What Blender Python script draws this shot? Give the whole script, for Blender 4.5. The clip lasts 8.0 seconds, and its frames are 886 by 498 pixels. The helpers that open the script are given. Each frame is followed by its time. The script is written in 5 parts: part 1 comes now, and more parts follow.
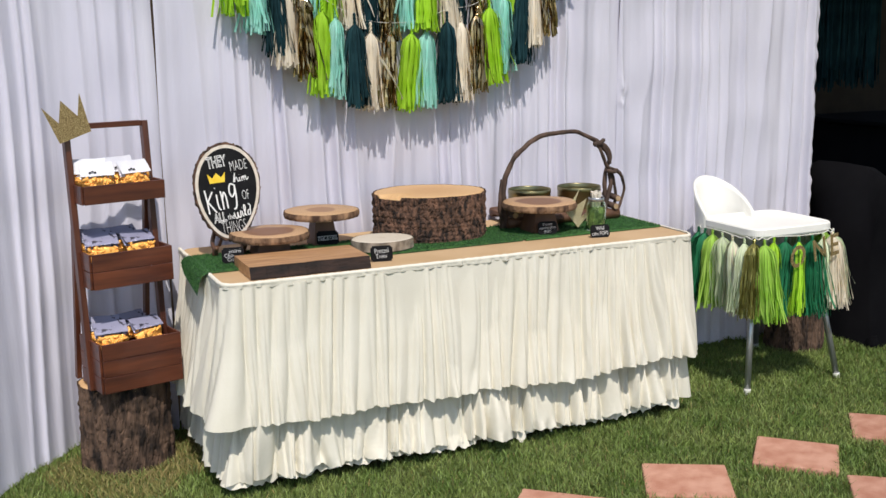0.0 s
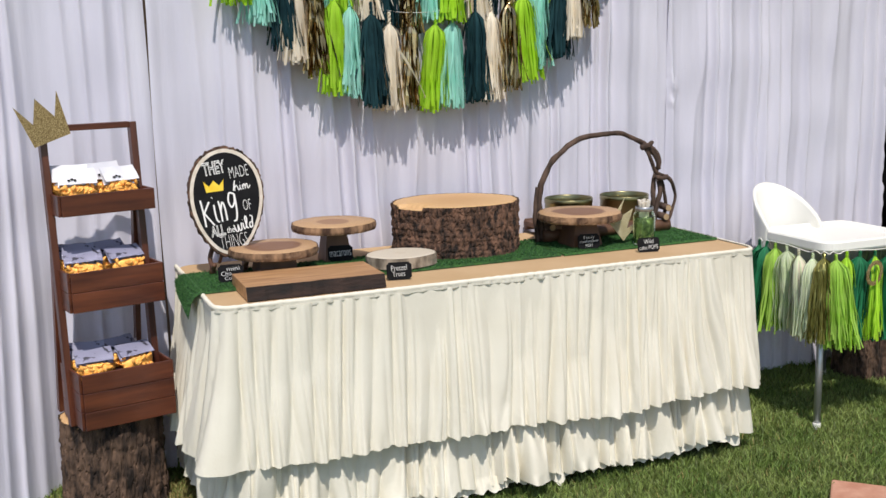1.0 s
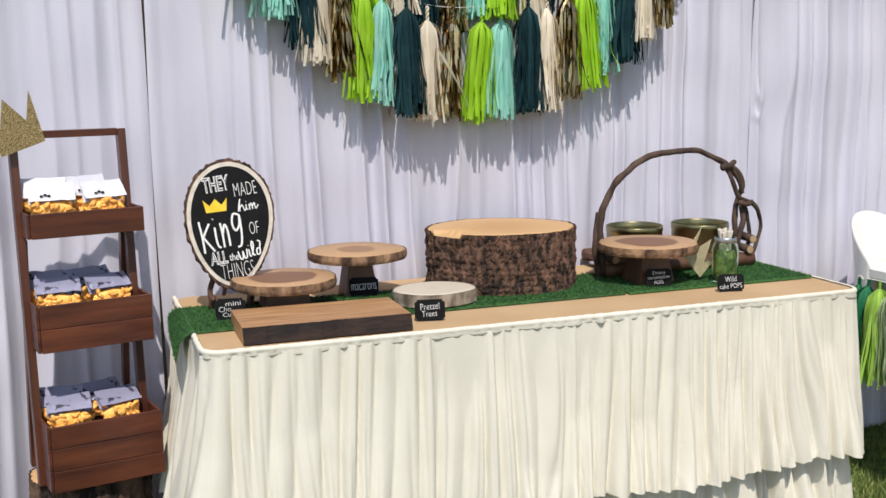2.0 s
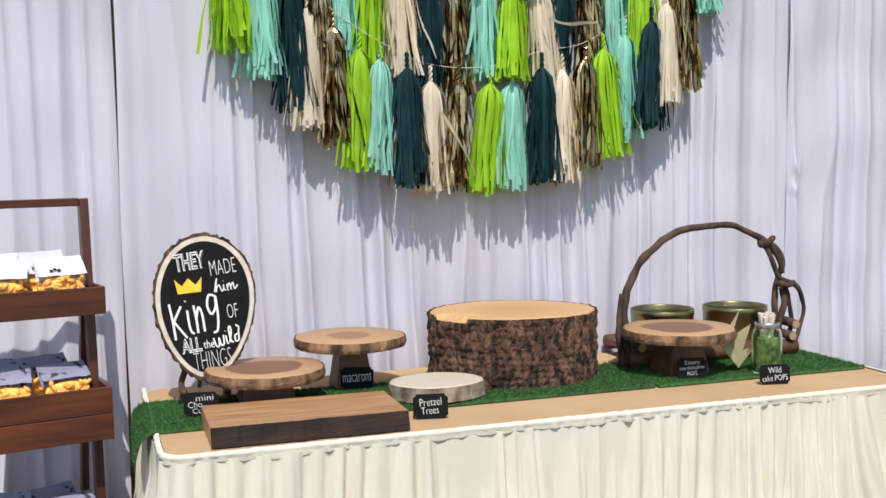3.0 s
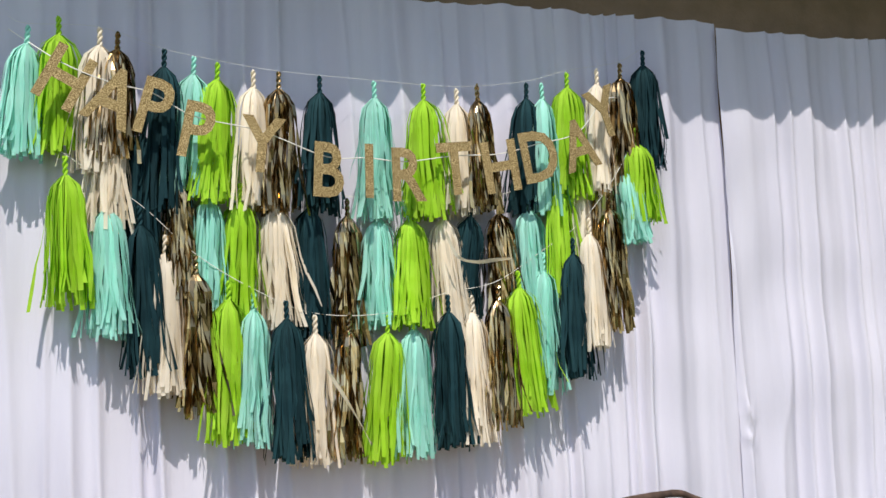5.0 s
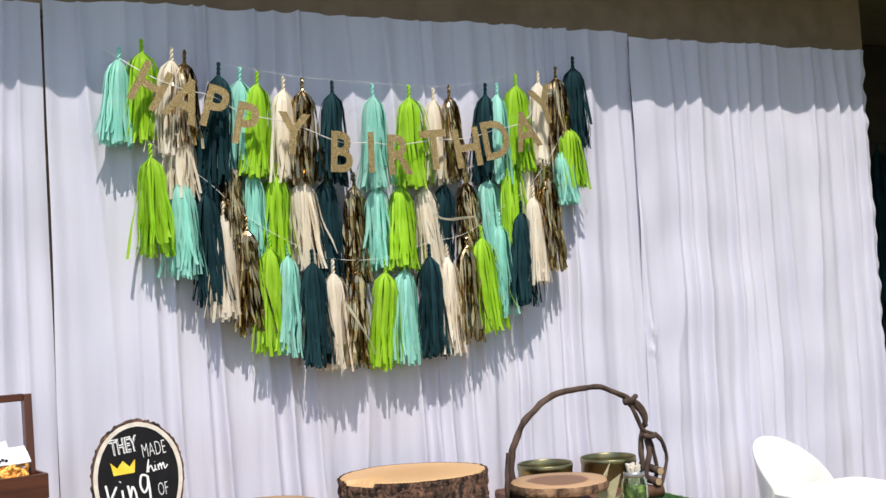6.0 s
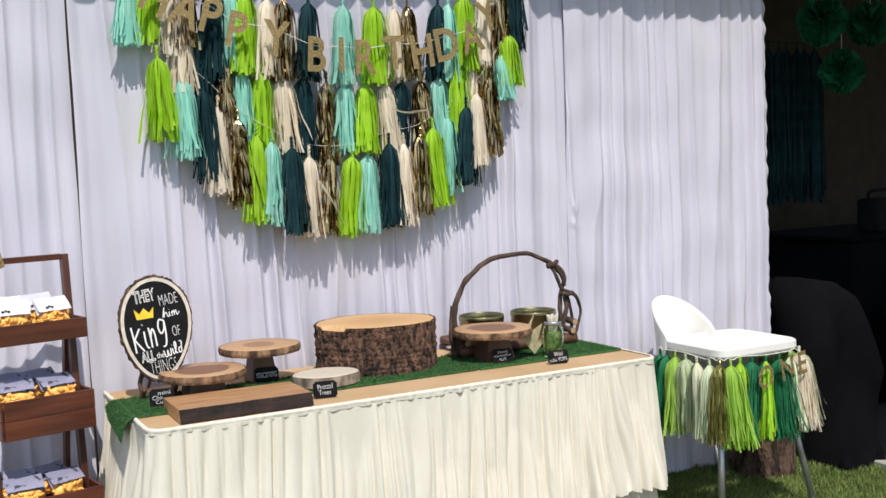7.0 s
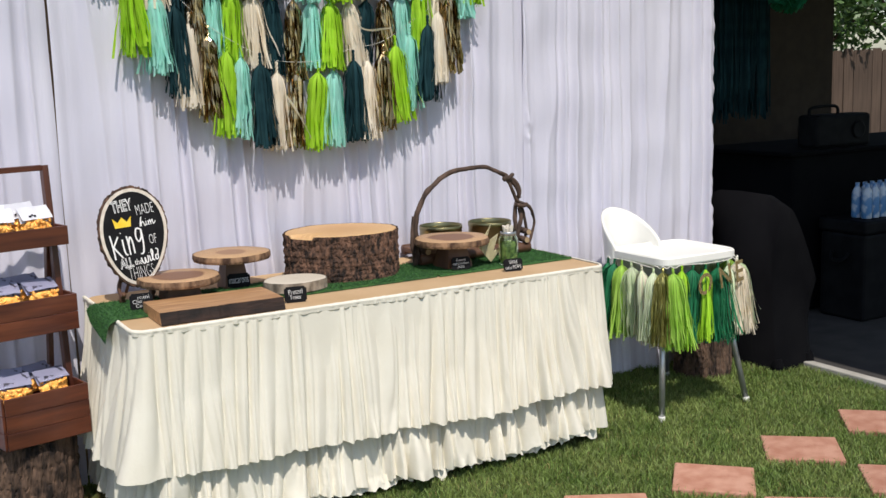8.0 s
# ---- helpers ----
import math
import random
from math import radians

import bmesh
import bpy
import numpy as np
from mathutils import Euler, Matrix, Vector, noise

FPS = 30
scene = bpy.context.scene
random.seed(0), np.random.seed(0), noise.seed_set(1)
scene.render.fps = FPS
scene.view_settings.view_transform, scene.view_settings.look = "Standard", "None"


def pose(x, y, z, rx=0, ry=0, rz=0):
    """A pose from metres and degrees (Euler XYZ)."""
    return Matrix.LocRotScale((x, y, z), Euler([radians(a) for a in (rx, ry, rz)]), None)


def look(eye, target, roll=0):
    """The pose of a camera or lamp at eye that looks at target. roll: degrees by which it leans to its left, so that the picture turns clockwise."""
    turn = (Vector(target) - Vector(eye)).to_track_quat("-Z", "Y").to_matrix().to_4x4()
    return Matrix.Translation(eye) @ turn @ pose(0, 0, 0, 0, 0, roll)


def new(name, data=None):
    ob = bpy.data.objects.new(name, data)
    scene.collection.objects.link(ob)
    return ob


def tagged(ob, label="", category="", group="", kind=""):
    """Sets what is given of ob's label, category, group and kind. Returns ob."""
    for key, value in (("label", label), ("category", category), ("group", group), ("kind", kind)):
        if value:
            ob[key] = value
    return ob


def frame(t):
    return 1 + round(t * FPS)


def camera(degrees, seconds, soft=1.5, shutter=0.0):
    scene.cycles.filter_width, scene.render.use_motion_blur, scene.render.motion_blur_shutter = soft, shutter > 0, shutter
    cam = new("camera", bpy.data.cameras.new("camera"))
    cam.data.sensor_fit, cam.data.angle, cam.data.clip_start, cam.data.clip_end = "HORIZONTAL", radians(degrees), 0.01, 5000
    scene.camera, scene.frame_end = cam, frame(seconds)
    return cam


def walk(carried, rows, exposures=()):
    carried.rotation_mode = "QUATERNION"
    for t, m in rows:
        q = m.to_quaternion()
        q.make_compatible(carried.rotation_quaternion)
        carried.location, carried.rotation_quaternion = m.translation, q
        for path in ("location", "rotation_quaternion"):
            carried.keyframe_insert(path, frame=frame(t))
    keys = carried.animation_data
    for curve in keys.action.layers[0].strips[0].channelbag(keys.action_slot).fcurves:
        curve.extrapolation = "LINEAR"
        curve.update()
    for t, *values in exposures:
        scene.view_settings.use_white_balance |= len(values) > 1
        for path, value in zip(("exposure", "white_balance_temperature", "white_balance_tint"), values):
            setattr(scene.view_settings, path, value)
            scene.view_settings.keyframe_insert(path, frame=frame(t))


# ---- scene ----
cam = camera(44.5, 8.0)
ROWS = [
    (0, -0.7691, -3.4349, 1.532, 78.8075, 0.9145, -24.5615),
    (0.5, -0.6472, -3.2108, 1.4866, 78.981, 1.457, -23.916),
    (1, -0.528, -3.0284, 1.4455, 79.616, 1.468, -22.381),
    (2.5, -0.1843, -2.318, 1.3406, 82.4286, 0.9932, -18.353),
    (3, -0.1295, -2.1978, 1.3231, 85.353, 1.061, -18.384),
    (3.5, 0.0012, -2.0484, 1.335, 88.989, 1.615, -17.7),
    (4, 0.1018, -1.9007, 1.4504, 90.7326, 1.8555, -18.2559),
    (4.5, 0.1962, -1.8436, 1.4747, 94.2969, 2.134, -18.4312),
    (4.7, 0.2099, -1.7992, 1.481, 95.4776, 2.2422, -18.8713),
    (5.8, -0.1733, -2.1534, 1.4375, 94.6606, 3.5989, -25.1024),
    (6, -0.2948, -2.5894, 1.4215, 92.9808, 3.3189, -24.1211),
    (6.5, -0.461, -2.878, 1.411, 89.57, 2.94, -25.519),
    (7, -0.6598, -3.2061, 1.4784, 85.734, 2.4209, -27.5229),
    (7.5, -0.8014, -3.4396, 1.5125, 82.661, 2.169, -29.821),
    (8, -0.7989, -3.3947, 1.5186, 80.7976, 1.8046, -29.9753),
]
walk(cam, [(t, pose(x, y, z, rx, ry, rz)) for t, x, y, z, rx, ry, rz in ROWS],
     exposures=[(0.0, -0.1), (2.5, -0.04), (3.5, 0.04), (4.7, 0.14), (6.0, 0.14), (7.0, 0.0), (8.0, -0.07)])

# ---- world and light ----
SUN_WAY = Vector((0.25, 1.0, -1.55)).normalized()
world = bpy.data.worlds.new("sky")
scene.world = world
world.use_nodes = True
sky = world.node_tree.nodes.new("ShaderNodeTexSky")
sky.sky_type = "NISHITA"
sky.sun_disc = False
sky.sun_elevation = math.asin(-SUN_WAY.z)
sky.sun_rotation = math.pi + 0.25
back = world.node_tree.nodes["Background"]
world.node_tree.links.new(sky.outputs[0], back.inputs[0])
back.inputs[1].default_value = 0.152
sun_data = bpy.data.lights.new("sun", "SUN")
sun_data.energy, sun_data.angle, sun_data.color = 4.1, radians(0.5), (1.0, 0.93, 0.85)
sun = new("sun", sun_data)
sun.matrix_world = look((-1.5, -6, 9), Vector((-1.5, -6, 9)) + SUN_WAY)

# ---- materials ----
def material(name, colour, colour2=None, scale=8.0, rough=0.7, bump=0.0, bump_scale=60.0, metal=0.0, stretch=(1, 1, 1), spread=(0.35, 0.65),
             trans=0.0, spec=0.5, jitter=0.0, coat=0.0, fine=0.0):
    """A surface with two scales of colour variation, and a fine relief."""
    m = bpy.data.materials.new(name)
    m.use_nodes = True
    t = m.node_tree
    n, l = t.nodes, t.links
    b = n["Principled BSDF"]
    b.inputs["Roughness"].default_value = rough
    b.inputs["Metallic"].default_value = metal
    b.inputs["Specular IOR Level"].default_value = spec
    b.inputs["Coat Weight"].default_value = coat
    co = n.new("ShaderNodeTexCoord")
    mp = n.new("ShaderNodeMapping")
    mp.inputs["Scale"].default_value = stretch
    l.new(co.outputs["Object"], mp.inputs["Vector"])
    nz = n.new("ShaderNodeTexNoise")
    nz.inputs["Scale"].default_value = scale
    nz.inputs["Detail"].default_value = 6
    l.new(mp.outputs[0], nz.inputs["Vector"])
    rp = n.new("ShaderNodeValToRGB")
    rp.color_ramp.elements[0].position, rp.color_ramp.elements[1].position = spread
    rp.color_ramp.elements[0].color = (*colour, 1)
    rp.color_ramp.elements[1].color = (*(colour2 or [min(1, c * 1.15) for c in colour]), 1)
    l.new(nz.outputs[0], rp.inputs[0])
    out = rp.outputs[0]
    if jitter:
        info = n.new("ShaderNodeObjectInfo")
        mr = n.new("ShaderNodeMapRange")
        mr.inputs["To Min"].default_value, mr.inputs["To Max"].default_value = 1 - jitter, 1 + jitter
        l.new(info.outputs["Random"], mr.inputs["Value"])
        hs = n.new("ShaderNodeHueSaturation")
        l.new(mr.outputs[0], hs.inputs["Value"])
        l.new(out, hs.inputs["Color"])
        out = hs.outputs[0]
    if fine:
        geo = n.new("ShaderNodeNewGeometry")
        mr = n.new("ShaderNodeMapRange")
        mr.inputs["To Min"].default_value, mr.inputs["To Max"].default_value = 1 - fine, 1 + fine
        l.new(geo.outputs["Random Per Island"], mr.inputs["Value"])
        hs = n.new("ShaderNodeHueSaturation")
        l.new(mr.outputs[0], hs.inputs["Value"])
        l.new(out, hs.inputs["Color"])
        out = hs.outputs[0]
    l.new(out, b.inputs["Base Color"])
    if bump:
        n2 = n.new("ShaderNodeTexNoise")
        n2.inputs["Scale"].default_value = bump_scale
        n2.inputs["Detail"].default_value = 5
        l.new(mp.outputs[0], n2.inputs["Vector"])
        bp = n.new("ShaderNodeBump")
        bp.inputs["Strength"].default_value = bump
        bp.inputs["Distance"].default_value = 0.004
        l.new(n2.outputs[0], bp.inputs["Height"])
        l.new(bp.outputs[0], b.inputs["Normal"])
    if trans:
        tr = n.new("ShaderNodeBsdfTranslucent")
        l.new(out, tr.inputs["Color"])
        mx = n.new("ShaderNodeMixShader")
        mx.inputs[0].default_value = trans
        l.new(b.outputs[0], mx.inputs[1])
        l.new(tr.outputs[0], mx.inputs[2])
        l.new(mx.outputs[0], n["Material Output"].inputs[0])
    return m


def rings_material(name, pale, dark, freq, centre_dark=0.0, heart=(0.09, 0.12)):
    """End grain: rings round the local z axis, with a darker heart."""
    m = material(name, pale, dark, 30, 0.6, 0.2, 150)
    t = m.node_tree
    n, l = t.nodes, t.links
    b = n["Principled BSDF"]
    co = n.new("ShaderNodeTexCoord")
    wv = n.new("ShaderNodeTexWave")
    wv.wave_type, wv.rings_direction = "RINGS", "Z"
    wv.inputs["Scale"].default_value = freq
    wv.inputs["Distortion"].default_value = 3.0
    wv.inputs["Detail"].default_value = 3.0
    wv.inputs["Detail Scale"].default_value = 1.2
    l.new(co.outputs["Object"], wv.inputs["Vector"])
    rp = n.new("ShaderNodeValToRGB")
    rp.color_ramp.elements[0].color = (*pale, 1)
    rp.color_ramp.elements[1].color = (*[p * 0.55 + d * 0.45 for p, d in zip(pale, dark)], 1)
    l.new(wv.outputs[0], rp.inputs[0])
    sep = n.new("ShaderNodeVectorMath")
    sep.operation = "MULTIPLY"
    sep.inputs[1].default_value = (1, 1, 0)
    l.new(co.outputs["Object"], sep.inputs[0])
    nz = n.new("ShaderNodeTexNoise")
    nz.inputs["Scale"].default_value = 9
    l.new(co.outputs["Object"], nz.inputs["Vector"])
    ln = n.new("ShaderNodeVectorMath")
    ln.operation = "LENGTH"
    l.new(sep.outputs[0], ln.inputs[0])
    ad = n.new("ShaderNodeMath")
    ad.operation = "MULTIPLY_ADD"
    ad.inputs[1].default_value = 0.05
    l.new(nz.outputs[0], ad.inputs[0])
    l.new(ln.outputs["Value"], ad.inputs[2])
    mr = n.new("ShaderNodeMapRange")
    mr.inputs["From Min"].default_value, mr.inputs["From Max"].default_value = heart[1] + 0.025, heart[0] + 0.025
    mr.inputs["To Max"].default_value = centre_dark
    l.new(ad.outputs[0], mr.inputs["Value"])
    mx = n.new("ShaderNodeMixRGB")
    mx.inputs[2].default_value = (*dark, 1)
    l.new(mr.outputs[0], mx.inputs[0])
    l.new(rp.outputs[0], mx.inputs[1])
    l.new(mx.outputs[0], b.inputs["Base Color"])
    return m


def glass_material(name, colour, ior=1.3):
    m = bpy.data.materials.new(name)
    m.use_nodes = True
    b = m.node_tree.nodes["Principled BSDF"]
    b.inputs["Base Color"].default_value = (*colour, 1)
    b.inputs["Transmission Weight"].default_value = 1.0
    b.inputs["Roughness"].default_value = 0.03
    b.inputs["IOR"].default_value = ior
    return m


M_CURTAIN = material("sheer_white_curtain", (0.72, 0.71, 0.82), (0.78, 0.77, 0.87), 3, 0.85, 0.3, 30, trans=0.22, spec=0.1, stretch=(3, 3, 0.4))
M_SKIRT = material("ivory_skirt_fabric", (0.74, 0.70, 0.585), (0.79, 0.755, 0.645), 5, 0.9, 0.25, 70, trans=0.06, spec=0.1)
M_KRAFT = material("kraft_board", (0.46, 0.31, 0.17), (0.52, 0.36, 0.21), 4, 0.8, 0.1, 80, spec=0.2)
# Tan stucco with the patio roof's shade worked into a near-black colour.
M_STUCCO_SHADE = material("shade_toned_tan_stucco", (0.034, 0.023, 0.015), (0.046, 0.032, 0.021), 12, 0.95, 0.6, 140)
M_STUCCO = material("brown_stucco", (0.23, 0.16, 0.10), (0.29, 0.20, 0.13), 12, 0.95, 0.6, 140)
M_TURF = material("artificial_turf", (0.014, 0.065, 0.018), (0.05, 0.16, 0.03), 90, 0.75, 0.5, 400, fine=0.35)
M_SOIL = material("lawn_soil", (0.045, 0.068, 0.016), (0.095, 0.115, 0.034), 9, 0.95, 0.6, 60)
M_BLADE = material("grass_blade", (0.115, 0.190, 0.036), (0.24, 0.30, 0.085), 5, 0.6, fine=0.5, trans=0.25, spread=(0.3, 0.7))
M_DRY = material("dry_grass_blade", (0.32, 0.26, 0.10), (0.24, 0.22, 0.07), 5, 0.7, fine=0.4, trans=0.2)
M_PAVER = material("red_concrete_paver", (0.38, 0.17, 0.11), (0.50, 0.27, 0.19), 14, 0.9, 0.4, 120, jitter=0.12)
# Grey concrete; the shade on the covered floor is put into its colour.
M_SLAB_SHADE = material("shade_toned_concrete", (0.035, 0.032, 0.030), (0.055, 0.050, 0.046), 6, 0.9, 0.3, 90)
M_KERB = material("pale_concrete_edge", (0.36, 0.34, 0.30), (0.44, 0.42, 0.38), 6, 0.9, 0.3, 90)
M_BARK = material("dark_bark", (0.012, 0.007, 0.005), (0.175, 0.092, 0.058), 60, 0.95, 0.9, 110, stretch=(1, 1, 0.4), spread=(0.38, 0.68))
M_BARK_GREY = material("stump_bark", (0.012, 0.007, 0.005), (0.125, 0.076, 0.050), 30, 0.95, 0.9, 80, stretch=(1, 1, 0.3), spread=(0.38, 0.62))
M_BARK_BIRCH = material("pale_bark", (0.055, 0.026, 0.014), (0.32, 0.19, 0.105), 30, 0.9, 0.6, 90, stretch=(1, 1, 0.4))
M_BARK_ASH = material("ashen_bark", (0.09, 0.07, 0.05), (0.36, 0.30, 0.23), 34, 0.9, 0.6, 90, stretch=(1, 1, 0.4))
M_SHELF = material("red_brown_wood", (0.050, 0.012, 0.006), (0.132, 0.036, 0.014), 7, 0.42, 0.12, 60, stretch=(0.7, 3, 6), coat=0.25, spread=(0.3, 0.7), jitter=0.15)
M_SHELF_UP = material("red_brown_post", (0.052, 0.013, 0.007), (0.115, 0.033, 0.014), 7, 0.42, 0.12, 60, stretch=(6, 6, 0.5), coat=0.25, spread=(0.3, 0.7))
M_BOARD = material("walnut_board", (0.27, 0.13, 0.055), (0.50, 0.29, 0.14), 9, 0.5, 0.15, 50, stretch=(0.7, 8, 5), spread=(0.3, 0.7))
M_BOARD_EDGE = material("live_edge", (0.006, 0.003, 0.002), (0.030, 0.014, 0.009), 24, 0.85, 0.9, 60, stretch=(0.5, 1, 2))
M_STAIN = material("dark_stained_wood", (0.075, 0.032, 0.016), (0.15, 0.072, 0.036), 12, 0.55, 0.2, 60, stretch=(1, 1, 0.3))
M_VINE = material("grapevine_wood", (0.028, 0.016, 0.011), (0.10, 0.060, 0.042), 30, 0.85, 0.6, 90, stretch=(1, 1, 0.5))
M_LIMB = material("cut_branch_end", (0.36, 0.24, 0.13), (0.46, 0.32, 0.19), 40, 0.7, 0.2, 90)
M_BLACK = material("chalkboard_black", (0.007, 0.007, 0.008), (0.012, 0.012, 0.013), 20, 0.8, 0.05, 200, spec=0.15)
M_CHALK = material("white_chalk_paint", (0.75, 0.74, 0.72), (0.82, 0.81, 0.79), 60, 0.8)
M_YELLOW = material("yellow_paint", (0.80, 0.52, 0.02), (0.86, 0.60, 0.05), 40, 0.7)
M_GOLD = material("gold_tin", (0.27, 0.24, 0.12), (0.36, 0.32, 0.17), 10, 0.32, metal=1.0)
M_GLITTER = material("gold_glitter_card", (0.20, 0.135, 0.045), (0.62, 0.48, 0.24), 420, 0.5, 0.8, 500, metal=0.55, spread=(0.45, 0.62))
M_PALE_GLITTER = material("pale_gold_glitter_card", (0.68, 0.60, 0.34), (0.86, 0.81, 0.58), 380, 0.45, 0.6, 500, metal=0.2, spread=(0.4, 0.6))
M_PLASTIC = material("white_plastic", (0.80, 0.79, 0.74), (0.83, 0.82, 0.77), 3, 0.35, spec=0.4)
M_STEEL = material("silver_leg", (0.42, 0.43, 0.45), (0.50, 0.51, 0.53), 20, 0.35, metal=0.8)
M_SNACK = material("orange_corn_snack", (0.84, 0.36, 0.06), (0.90, 0.48, 0.12), 60, 0.6, fine=0.2)
M_BAG = material("white_card_topper", (0.56, 0.56, 0.62), (0.72, 0.72, 0.76), 10, 0.6, 0.15, 40)
# Dark print on card whose blue-grey holds the shade of the box above.
M_BAG_SHADE = material("shade_toned_printed_topper", (0.03, 0.03, 0.05), (0.23, 0.23, 0.33), 38, 0.6, 0.1, 40, spread=(0.38, 0.43))
M_CELLO = glass_material("clear_cellophane", (1.0, 1.0, 1.0), 1.06)
M_GLASS = glass_material("jar_glass", (0.72, 0.84, 0.66))
M_MOSS = material("green_paper_shred", (0.012, 0.035, 0.008), (0.11, 0.15, 0.045), 60, 0.7, 0.6, 100)
M_STICK = material("paper_stick", (0.66, 0.60, 0.50), (0.74, 0.69, 0.60), 40, 0.7)
M_STRING = material("white_string", (0.70, 0.68, 0.62), (0.78, 0.76, 0.70), 90, 0.8)
M_CLOTH_BLACK = material("black_stretch_cloth", (0.002, 0.002, 0.003), (0.004, 0.004, 0.005), 6, 0.9, 0.1, 60, spec=0.10)
M_DARK = material("dark_plastic", (0.005, 0.005, 0.006), (0.010, 0.010, 0.011), 12, 0.6, spec=0.08)
M_FENCE = material("weathered_fence", (0.065, 0.042, 0.030), (0.105, 0.070, 0.050), 8, 0.9, 0.4, 40, stretch=(3, 3, 0.3), jitter=0.15)
M_LEAF = material("shrub_leaf", (0.04, 0.09, 0.02), (0.11, 0.19, 0.05), 6, 0.45, fine=0.5, trans=0.25)
M_WRAP = material("plastic_bottle_wrap", (0.10, 0.25, 0.50), (0.55, 0.62, 0.72), 14, 0.3, spread=(0.45, 0.55))
TASSEL_COLOURS = {
    "lime": material("lime_tissue", (0.36, 0.65, 0.025), (0.48, 0.76, 0.07), 12, 0.8, spec=0.15, trans=0.42, fine=0.22),
    "mint": material("mint_tissue", (0.35, 0.76, 0.65), (0.48, 0.83, 0.73), 12, 0.8, spec=0.15, trans=0.42, fine=0.2),
    "dark": material("dark_teal_tissue", (0.008, 0.031, 0.039), (0.017, 0.052, 0.060), 12, 0.8, spec=0.12, trans=0.2, fine=0.35),
    "cream": material("cream_tissue", (0.86, 0.77, 0.61), (0.90, 0.84, 0.72), 12, 0.8, spec=0.15, trans=0.42, fine=0.15),
    "gold": material("gold_foil", (0.34, 0.235, 0.11), (0.58, 0.44, 0.24), 12, 0.2, metal=1.0, fine=0.5),
    "green": material("green_tissue", (0.005, 0.13, 0.05), (0.012, 0.20, 0.08), 12, 0.7, trans=0.25, fine=0.3),
    "olive": material("olive_foil", (0.20, 0.20, 0.05), (0.34, 0.32, 0.10), 12, 0.3, metal=0.7, fine=0.4),
    "spring": material("spring_green_tissue", (0.36, 0.62, 0.08), (0.50, 0.74, 0.16), 12, 0.8, spec=0.15, trans=0.42, fine=0.22),
    "pale": material("pale_green_tissue", (0.68, 0.80, 0.50), (0.80, 0.86, 0.66), 12, 0.8, spec=0.15, trans=0.42, fine=0.2),
}


# ---- builders ----
def mesh_of(name, bm, mat, smooth=False):
    me = bpy.data.meshes.new(name)
    if smooth:
        for f in bm.faces:
            f.smooth = True
    bm.to_mesh(me)
    bm.free()
    for one in mat if isinstance(mat, (list, tuple)) else [mat]:
        me.materials.append(one)
    return me


def part(name, bm, mat, parent, label="", smooth=False):
    ob = new(name, mesh_of(name, bm, mat, smooth))
    ob.parent = parent
    if label:
        ob["label"] = label
    return ob


def part_mesh(name, me, parent, m=None):
    ob = new(name, me)
    ob.parent = parent
    if m is not None:
        ob.matrix_basis = m
    return ob


def thing(name, at, label, category, group="", turn=0.0):
    ob = new(name)
    ob.empty_display_size = 0.05
    ob.matrix_basis = pose(*at, 0, 0, turn)
    return tagged(ob, label, category, group)


def solid(name, bm, mat, label, category, kind="", group="", smooth=False):
    return tagged(new(name, mesh_of(name, bm, mat, smooth)), label, category, group, kind)


def box(bm, lo, hi, bevel=0.0, m=None):
    r = bmesh.ops.create_cube(bm, size=1.0)
    v = r["verts"]
    for p in v:
        p.co = Vector([l + (c + 0.5) * (h - l) for l, h, c in zip(lo, hi, p.co)])
    if bevel:
        e = list({e for p in v for e in p.link_edges})
        r = bmesh.ops.bevel(bm, geom=e, offset=bevel, segments=2, profile=0.5, affect="EDGES")
        v = list({q for f in r["faces"] for q in f.verts} | {q for q in v if q.is_valid})
    if m is not None:
        bmesh.ops.transform(bm, matrix=m, verts=v)
    return bm


def lathe(bm, profile, steps=40, wobble=None, cap=True):
    """Turns rows of (radius, height) round z. wobble(angle, row) scales the radius."""
    rings = []
    for k, (r, z) in enumerate(profile):
        rings.append([bm.verts.new(((r * (wobble(a, k) if wobble else 1)) * math.cos(a), (r * (wobble(a, k) if wobble else 1)) * math.sin(a), z))
                      for a in (2 * math.pi * i / steps for i in range(steps))])
    for a, b in zip(rings, rings[1:]):
        for i in range(steps):
            bm.faces.new((a[i], a[(i + 1) % steps], b[(i + 1) % steps], b[i]))
    if cap:
        bm.faces.new(rings[0][::-1])
        bm.faces.new(rings[-1])
    return bm


def tube(bm, path, radius, sides=8, knobs=0.0):
    """A round bar along a path; radius may be a function of the step's share."""
    path = [Vector(p) for p in path]
    rings = []
    for i, p in enumerate(path):
        d = (path[min(i + 1, len(path) - 1)] - path[max(i - 1, 0)]).normalized()
        u = d.cross(Vector((0.3, 1, 0.2)))
        u = u.normalized() if u.length > 0.05 else d.orthogonal().normalized()
        w = d.cross(u)
        r = radius(i / (len(path) - 1)) if callable(radius) else radius
        ring = []
        for k in range(sides):
            a = 2 * math.pi * k / sides
            rr = r * (1 + knobs * noise.noise(p * 30 + Vector((math.cos(a), math.sin(a), 0))))
            ring.append(bm.verts.new(p + (u * math.cos(a) + w * math.sin(a)) * rr))
        rings.append(ring)
    for a, b in zip(rings, rings[1:]):
        for k in range(sides):
            bm.faces.new((a[k], a[(k + 1) % sides], b[(k + 1) % sides], b[k]))
    bm.faces.new(rings[0][::-1])
    bm.faces.new(rings[-1])
    return bm


